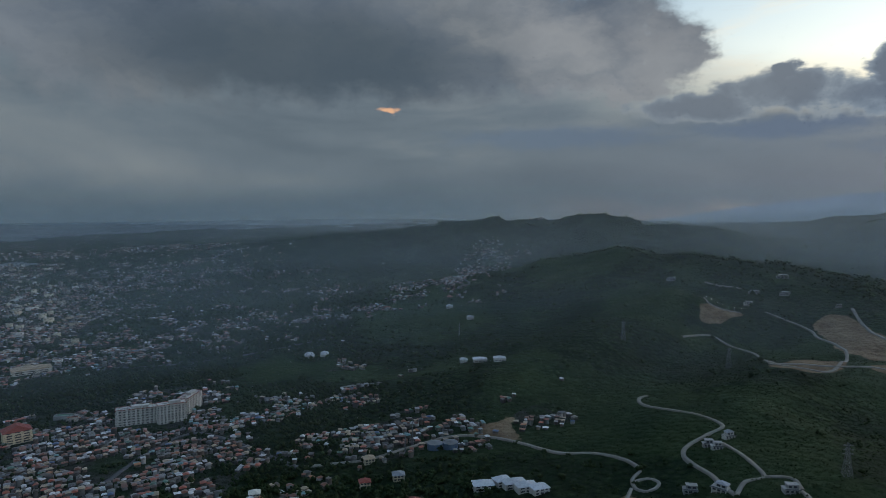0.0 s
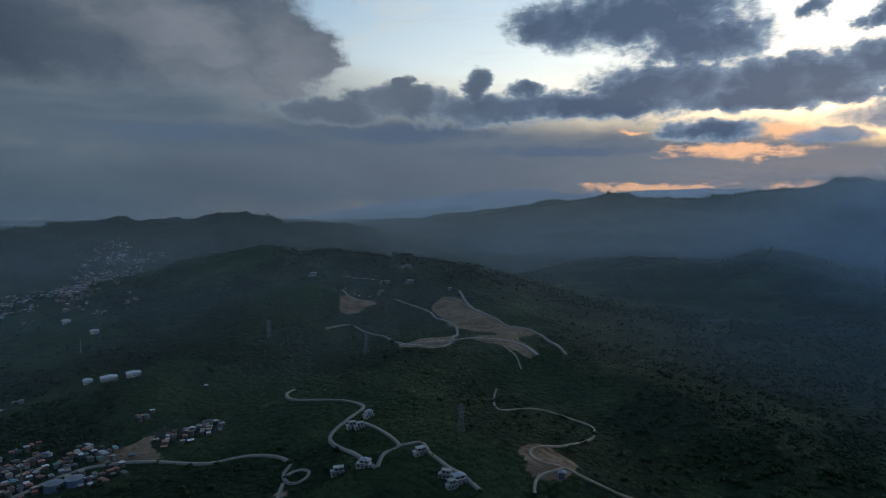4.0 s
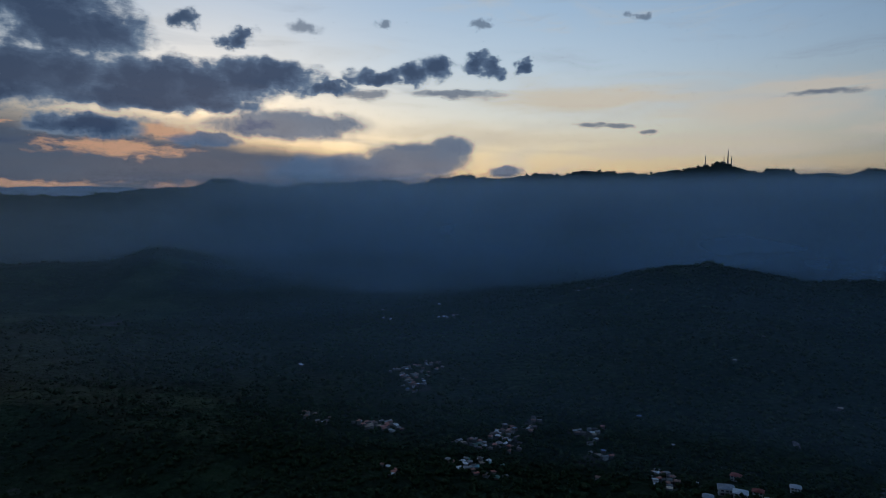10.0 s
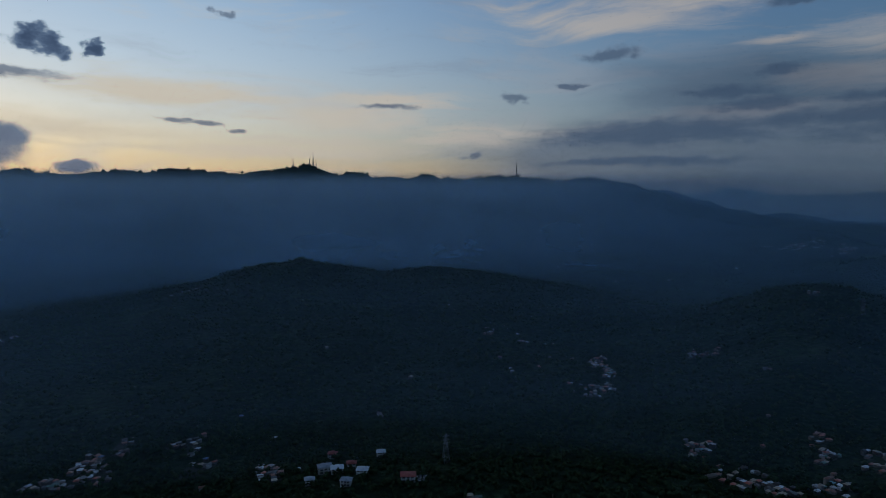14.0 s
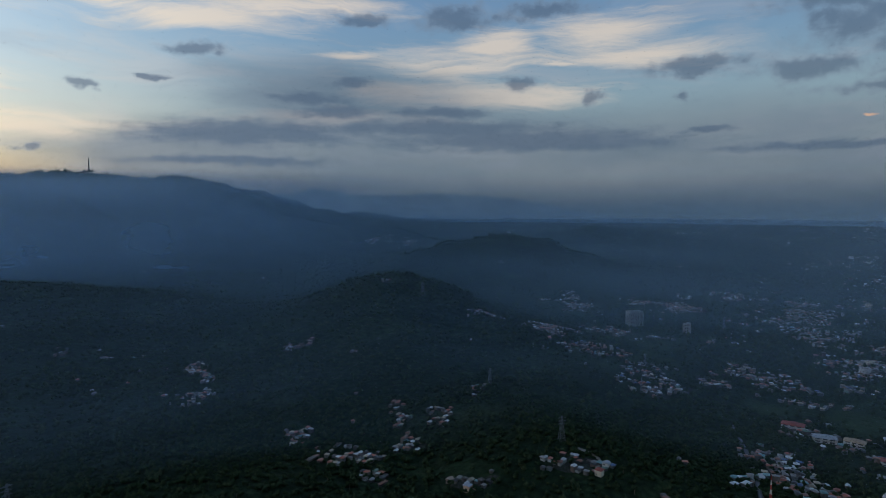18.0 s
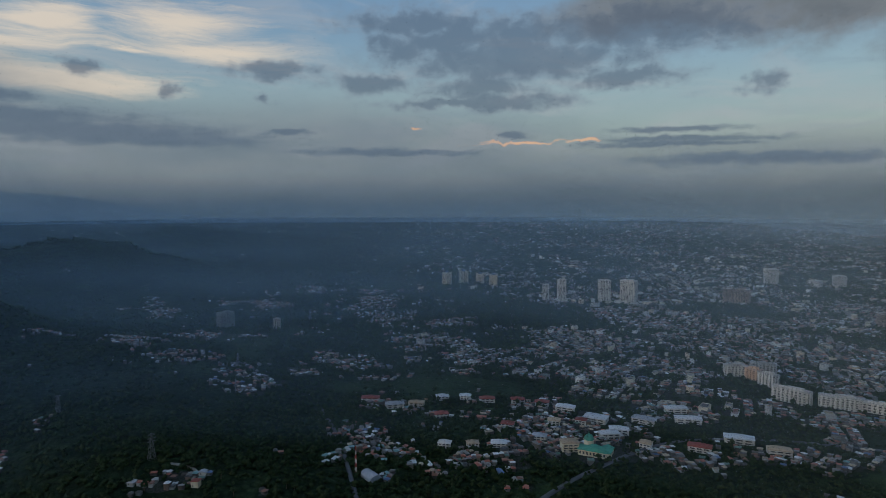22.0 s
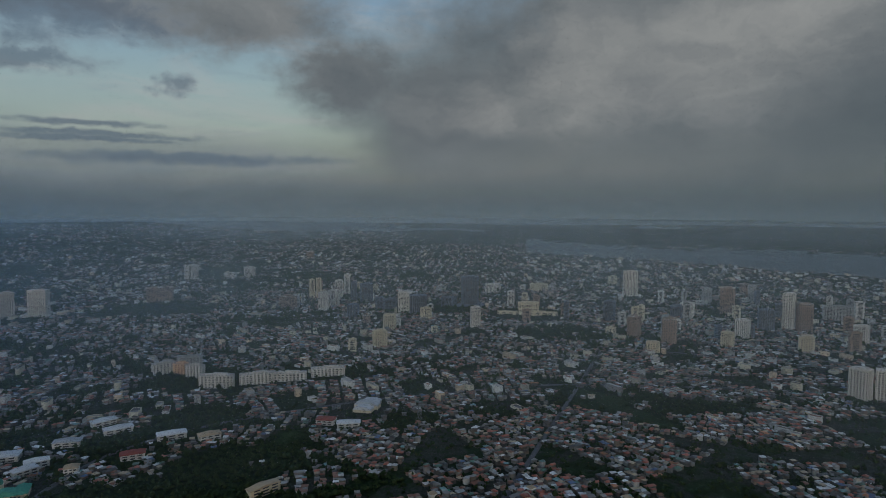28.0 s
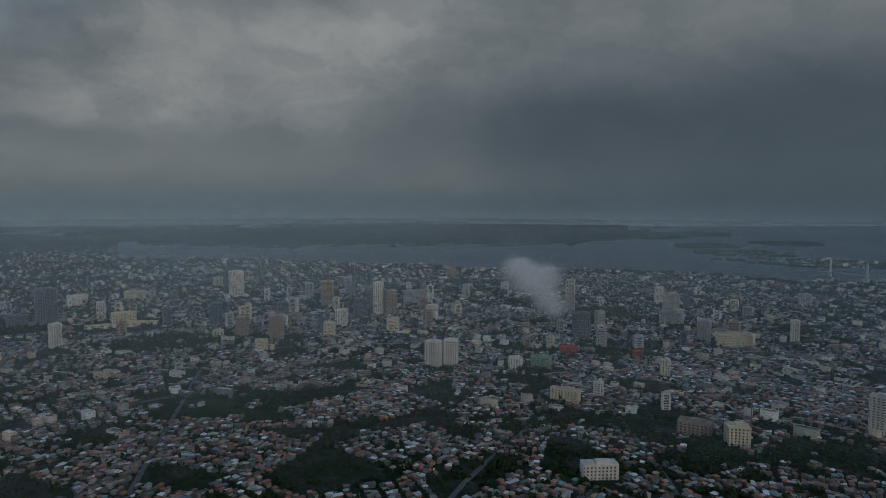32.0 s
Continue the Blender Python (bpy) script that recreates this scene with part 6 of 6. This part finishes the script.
def streets(size, r0, r1, seed, gap=3):
    """House plots in quarters of about 150 m, each with its own run of lanes: place and turn of every plot."""
    g = np.random.default_rng(seed)
    q = 150.0
    m = int(r1 / q) + 1
    cx, cy = (c.ravel() * q for c in np.meshgrid(np.arange(-m, m + 1), np.arange(-m, m + 1)))
    k = (np.hypot(cx, cy) < r1 + q) & (np.hypot(cx, cy) > r0 - q)
    cx, cy = cx[k] + g.uniform(-30, 30, k.sum()), cy[k] + g.uniform(-30, 30, k.sum())
    turn = 0.5 + 1.3 * fbm(cx, cy, 900, 2, 9) + g.choice([0, 0, 0.3, -0.4, 0.9], len(cx))
    n = int(q / size)
    u, v = (c.ravel() for c in np.meshgrid(np.arange(n), np.arange(n)))
    u, v = u[v % gap != 0], v[v % gap != 0]
    px = (u - n / 2)[None] * size + g.normal(0, 0.16 * size, (len(cx), len(u)))
    py = (v - n / 2)[None] * size + g.normal(0, 0.12 * size, (len(cx), len(u)))
    c, s = np.cos(turn)[:, None], np.sin(turn)[:, None]
    x, y = (cx[:, None] + px * c - py * s).ravel(), (cy[:, None] + px * s + py * c).ravel()
    t = np.repeat(turn, len(u)) + g.normal(0, 0.07, len(x))
    r, a = np.hypot(x, y), np.mod(np.degrees(np.arctan2(x, y)), 360)
    k = (r > r0) & (r < r1) & ~((a > 12) & (a < 66)) & ((a < 236) | (r0 < 3300))
    x, y, t = x[k], y[k], t[k]
    k = g.random(len(x)) < np.maximum(built(x, y, 0.78 if r1 < 1300 else 0.46 if r1 < 1900 else 0.3), 0.95 * hamlets(x, y))
    return x[k], y[k], t[k], g


def clear_of(x, y, spots):
    """True where no larger thing stands: spots are (x, y, radius)."""
    ok = np.ones(len(x), bool)
    for sx, sy, sr in spots:
        ok &= np.hypot(x - sx, y - sy) > sr
    return ok


def house(w, d, h, roof, wall, gable):
    """One small house: walls, roof, door and windows."""
    t = tagged(new("house"), "", "house", "small houses of the near town")
    part("wall", box_mesh("wall", [(0, 0, -4, w, d, h + 4)], wall), t)
    part("roof", solid("roof", hip(w, d, h, 0.2 * w, 0.5, 1.0 if gable else 0.35), roof), t)
    part("door", box_mesh("door", [(-0.2 * w, -d / 2, 0, 1.0, 0.16, 2.05)], P_BROWN), t)
    pane = box_mesh("window", [(0, 0, 0, 1.3, 0.16, 1.2)], P_GLASS)
    part("window", pane, t, at=(0.22 * w, -d / 2, 1.0))
    part("window", pane, t, at=(0.22 * w, d / 2, 1.0))
    return t


HOUSE_KINDS = [(6.5, 6.0, 3.2, P_ROOFGREY, P_WHITE, True, "small pale house under a grey sheet roof"), (6.8, 7.2, 5.8, P_ROOFRED, P_CREAM, False, "two-storey cream house under a rust-red roof"), (5.8, 6.6, 3.0, P_ROOFWHITE, P_GREY, True, "low grey house under a bright sheet roof"), (7.2, 6.4, 6.2, P_ROOFGREY, P_PEACH, False, "two-storey peach house under a grey roof"), (6.2, 7.0, 3.4, P_BROWN, P_BROWN, True, "weathered brown house under a rusted roof"), (7.0, 7.0, 5.6, P_ROOFTAN, P_WHITE, False, "white two-storey house under a tan roof"), (6.0, 6.2, 3.2, P_ROOFGREEN, P_CREAM, True, "small cream house under a green roof")]
models = []
for w, d, h, roof, wall, gable, lab in HOUSE_KINDS:
    models.append(tagged(house(w, d, h, roof, wall, gable), lab))
placed = 0
for size, r0, r1 in ((6.4, 470, 800), (6.6, 800, 1200), (6.8, 1200, 1800), (7.4, 1800, 2500), (9.2, 2500, 3300), (14.0, 3300, 4400)):
    x, y, turn, g = streets(size, r0, r1, int(r1))
    k = clear_of(x, y, SPOTS)
    x, y, turn = x[k], y[k], turn[k]
    if r0 == 470:
        # the nearest houses stand singly, with their doors and windows
        r = np.hypot(x, y)
        single = (r < 640) & (np.arange(len(x)) % max(1, int((r < 640).sum() / 215)) == 0)
        for px, py, tn in zip(x[single], y[single], turn[single]):
            m = Matrix.Translation((px, py, float(ground_z(np.array([px]), np.array([py]))[0]))) @ Matrix.Rotation(tn, 4, "Z")
            if placed < len(models):
                models[placed].matrix_basis = m
            else:
                copy_thing(models[int(g.choice([0, 0, 1, 2, 2, 3, 4, 4, 5, 6]))], m)
            placed += 1
        x, y, turn = x[~single], y[~single], turn[~single]
    mesh = house_block("houses", x, y, turn, g, size * (0.6 if r0 < 1700 else 0.5), size * (1.02 if r0 < 1700 else 0.85), 3.4 + size * 0.2)
    tagged(new("houses", mesh), "crowded small houses with grey, white and rust roofs", "houses", kind="stuff")


# ---- woods ----
def icosahedron():
    p = (1 + 5 ** 0.5) / 2
    v = np.array([(-1, p, 0), (1, p, 0), (-1, -p, 0), (1, -p, 0), (0, -1, p), (0, 1, p), (0, -1, -p), (0, 1, -p), (p, 0, -1), (p, 0, 1), (-p, 0, -1), (-p, 0, 1)]) / math.hypot(1, p)
    f = np.array([(0, 11, 5), (0, 5, 1), (0, 1, 7), (0, 7, 10), (0, 10, 11), (1, 5, 9), (5, 11, 4), (11, 10, 2), (10, 7, 6), (7, 1, 8), (3, 9, 4), (3, 4, 2), (3, 2, 6), (3, 6, 8), (3, 8, 9), (4, 9, 5), (2, 4, 11), (6, 2, 10), (8, 6, 7), (9, 8, 1)])
    return v, f


OCTA_V = np.array([(1, 0, 0), (-1, 0, 0), (0, 1, 0), (0, -1, 0), (0, 0, 1), (0, 0, -0.7)])
OCTA_F = np.array([(0, 2, 4), (2, 1, 4), (1, 3, 4), (3, 0, 4), (2, 0, 5), (1, 2, 5), (3, 1, 5), (0, 3, 5)])


def crowns(name, x, y, z, size, g, label, lumps=2):
    """Joined tree crowns: ragged tufts of leaves, uneven in size and outline."""
    n = len(x)
    size = np.repeat(size, lumps)
    off = g.normal(0, 1, (n * lumps, 3)) * np.array([0.5, 0.5, 0.28]) * size[:, None] * (lumps > 1)
    mid = np.repeat(np.stack([x, y, z], 1), lumps, 0) + off
    turn = g.uniform(0, 6.3, n * lumps)
    c, s = np.cos(turn)[:, None], np.sin(turn)[:, None]
    tuft = OCTA_V[None] * g.uniform(0.55, 1.25, (n * lumps, 6, 1)) * (size * g.uniform(0.55, 0.95, n * lumps))[:, None, None]
    v = np.stack([mid[:, :1] + tuft[..., 0] * c - tuft[..., 1] * s, mid[:, 1:2] + tuft[..., 0] * s + tuft[..., 1] * c, mid[:, 2:] + tuft[..., 2]], -1).reshape(-1, 3)
    f = (np.arange(n * lumps)[:, None, None] * 6 + OCTA_F[None]).reshape(-1, 3)
    return tagged(new(name, mesh_from(name, v, f, [M_LEAVES])), label, "trees", kind="stuff")


def wood(name, n, r0, r1, a0, a1, lo, hi, seed, label, density, lumps=2):
    x, y, g = scatter(n, r0, r1, a0, a1, seed)
    k = g.random(n) < density(x, y)
    x, y = x[k], y[k]
    size = g.uniform(lo, hi, len(x))
    return crowns(name, x, y, ground_z(x, y) + size * 0.6, size, g, label, lumps)


def grove(x, y):
    return blotch(np.degrees(np.arctan2(x, y)), np.hypot(x, y), GROVES)


def wooded(x, y):
    r, a = np.hypot(x, y), np.mod(np.degrees(np.arctan2(x, y)), 360)
    grass = np.interp(a, [0, 8, 40, 62, 70, 145, 175, 330, 360], [0.5, 0.62, 0.55, 0.45, 0.12, 0.15, 0.3, 0.45, 0.5]) - 0.12 + 0.75 * fbm(x, y, 150, 4, 61)
    grass = np.maximum(grass, 1.5 * blotch(a, r, GREENS))
    slope = np.interp(a, [0, 6, 46, 60], [1, 0.12, 0.12, 1])
    return np.clip(1.25 - 1.9 * np.clip(grass, 0, 1), 0.03, 1) * np.where((a < 60) & (r < 1500), slope, 1) * np.clip(1.05 - 0.95 * urban(x, y), 0.1, 1) * (1 - sea(a, r)) * (bare(x, y) < 0.1)


wood("woodland", 30000, 440, 900, 0, 360, 2.2, 4.6, 901, "dense dark-green tropical trees on near slopes", wooded, 3)
wood("scrub", 24000, 440, 1300, 0, 64, 0.7, 1.7, 907, "low dark scrub over the estate slopes", lambda x, y: 0.8 * (bare(x, y) < 0.1) * clear_of(x, y, SPOTS), 1)
wood("woodland", 40000, 900, 1800, 0, 360, 2.8, 6.0, 902, "dark-green forest over the middle hills", wooded)
wood("town_trees", 52000, 480, 1300, 168, 372, 2.0, 4.2, 905, "dark garden trees between the houses", lambda x, y: np.clip(town(x, y) * 4 + 6 * np.clip(grove(x, y) + 0.3, 0, 1), 0, 1) * np.clip(0.95 - 0.9 * built(x, y), 0.24, 1) * clear_of(x, y, SPOTS), 2)
wood("town_trees", 38000, 1300, 2600, 172, 372, 3.0, 6.0, 906, "dark trees between the far houses", lambda x, y: np.clip(town(x, y) * 4 + 6 * np.clip(grove(x, y) + 0.3, 0, 1), 0, 1) * np.clip(0.95 - 0.9 * built(x, y), 0.25, 1))
wood("woodland", 15000, 1800, 2700, 0, 360, 2.5, 5, 903, "far dark forest and town trees", wooded)
for ridge, n in (("west_range", 4200), ("south_ridge", 700), ("round_hill", 300), ("dark_hill", 700), ("estate_ridge", 500), ("north_hill", 400), ("hump", 250)):
    w, px, py, ph = crest_line(ridge)
    g = np.random.default_rng(n)
    s = g.uniform(0, len(px) - 1.001, n)
    i = s.astype(int)
    x = px[i] + (s - i) * (px[i + 1] - px[i]) + g.normal(0, 14, n)
    y = py[i] + (s - i) * (py[i + 1] - py[i]) + g.normal(0, 14, n)
    size = g.uniform(3, 8, n) * np.hypot(x, y) / 3000 * g.choice([0.7, 1.0, 1.4], n)
    crowns("ridge_trees", x, y, ground_z(x, y) + size * 0.6 - np.where(np.hypot(x, y) > 2600, 6.0, 1.0), size, g, "trees standing along the crest of a ridge")


# ---- middle-sized town buildings: flat-roofed blocks and halls past counting ----
def town_blocks(n, r0, r1, seed):
    x, y, g = scatter(n, r0, r1, 186, 330, seed)
    k = (g.random(n) < 1.3 * urban(x, y) - 0.25) & clear_of(x, y, SPOTS)
    x, y = x[k], y[k]
    n = len(x)
    z, turn = ground_z(x, y), 0.5 + 1.3 * fbm(x, y, 900, 2, 9)
    w, d, h = g.uniform(7, 17, n) * g.choice([1, 1, 1, 1.8], n), g.uniform(6, 12, n), g.uniform(3.5, 6, n) * g.choice([1, 1, 1.3, 2.2], n)
    c, s = np.cos(turn), np.sin(turn)
    v = np.stack([np.stack([x + px * w * c - py * d * s, y + px * w * s + py * d * c, z + (h if up else -4) + (rise if up else 0)], 1) for up, q, rise in ((0, 1, 0), (1, 1, 0), (1, 0.94, 0.0), (1, 0.94, -0.9)) for px, py in ((-0.5 * q, -0.5 * q), (0.5 * q, -0.5 * q), (0.5 * q, 0.5 * q), (-0.5 * q, 0.5 * q))], 1).reshape(-1, 3)
    b = np.arange(n)[:, None] * 16
    q = np.concatenate([b + np.array([[o + i, o + (i + 1) % 4, o + 4 + (i + 1) % 4, o + 4 + i]]) for o in (0, 4, 8) for i in range(4)] + [b + np.array([[12, 13, 14, 15]])])
    idx = np.concatenate([np.zeros(12 * n), np.ones(n)])
    return tagged(new("town_blocks", mesh_from("town_blocks", v, q, [M_BLOCKS, M_ROOFS], idx)), "pale flat-roofed town blocks among small houses", "buildings", kind="stuff")


town_blocks(1500, 900, 2000, 71)
town_blocks(2400, 2000, 3100, 72)


# ---- single broad trees on the near slopes ----
def tree_model(seed):
    g = np.random.default_rng(seed)
    t = tagged(new("tree"), "broad dark-green tree with an uneven crown", "tree", "single near trees")
    trunk = [prism(7, 0.45, 0.3, -2, 4.0)] + [beam((0, 0, 3.2), (2.4 * math.cos(q), 2.4 * math.sin(q), 6.0), 0.22) for q in (0.4, 2.3, 4.4)]
    part("trunk", solid("trunk", join(*trunk), P_BARK), t)
    iv, jf = icosahedron()
    v, f = [], []
    for i in range(46):
        p = g.normal(0, 1, 3)
        p = p / np.linalg.norm(p) * np.array([3.4, 3.4, 2.2]) * g.uniform(0.55, 1.05) + np.array([0, 0, 6.6])
        b = len(v)
        v += [tuple(q) for q in iv * g.uniform(0.6, 1.25, (12, 1)) * g.uniform(0.6, 1.1) * np.array([1, 1, 0.7]) + p]
        f += [tuple(int(c) + b for c in q) for q in jf]
    part("crown", solid("crown", (v, f), M_LEAVES), t)
    return t


trees = [tree_model(s) for s in (1, 2, 3)]
x, y, g = scatter(900, 445, 640, 0, 360, 333)
k = (wooded(x, y) > 0.35) & clear_of(x, y, SPOTS)
x, y = x[k][:90], y[k][:90]
for i in range(len(x)):
    m = Matrix.Translation((x[i], y[i], float(ground_z(x[i:i + 1], y[i:i + 1])[0]))) @ Matrix.Rotation(float(g.uniform(0, 6)), 4, "Z")
    if i < 3:
        trees[i].matrix_basis = m
    else:
        copy_thing(trees[i % 3], m)


# ---- a low scrap of cloud drifting past the tallest towers ----
def wisp_mat():
    m, n = material("low_cloud")
    at = n.put("ShaderNodeTexCoord").outputs["Object"]
    bent = n.vec("MULTIPLY_ADD", n.vec("SUBTRACT", n.put("ShaderNodeTexNoise", {"Vector": at, "Scale": 0.018, "Detail": 5, "Roughness": 0.6}).outputs[1], (0.5, 0.5, 0.5)), (60, 40, 60), at)
    depth = None
    for cx, cz, rx, rz in ((48, 30, 26, 32), (24, 62, 40, 40), (-8, 100, 56, 42), (-34, 122, 52, 30), (20, 110, 50, 30)):
        d = n.vec("LENGTH", n.vec("MULTIPLY_ADD", bent, (1 / rx, 1 / 34, 1 / rz), (-cx / rx, 0, -cz / rz)))
        depth = d if depth is None else n.math("SMOOTH_MIN", depth, d, 0.4)
    a = n.math("MULTIPLY", n.step(depth, 1.25, 0.2), 0.15)
    white = (0.78, 0.80, 0.82)
    drops = n.put("ShaderNodeMixShader", {0: 0.5, 1: n.put("ShaderNodeBsdfDiffuse", {"Color": white}).outputs[0], 2: n.put("ShaderNodeBsdfTranslucent", {"Color": white}).outputs[0]})
    n.put("ShaderNodeOutputMaterial", {0: n.put("ShaderNodeMixShader", {0: a, 1: n.put("ShaderNodeBsdfTransparent").outputs[0], 2: drops.outputs[0]}).outputs[0]})
    return m


puff_x, puff_y, _ = polar(282.6, 1480)
sheets = [[(x, y, z) for x, z in ((-110, -5), (110, -5), (110, 175), (-110, 175))] for y in np.linspace(-30, 30, 13)]
cloud = tagged(new("low_cloud", solid("low_cloud", ([p for s in sheets for p in s], [tuple(range(4 * i, 4 * i + 4)) for i in range(13)]), wisp_mat())), "ragged white scrap of low cloud before the towers", "cloud", kind="stuff")
cloud.location, cloud.rotation_euler = (puff_x, puff_y, 28), (0, 0, radians(-282.6))
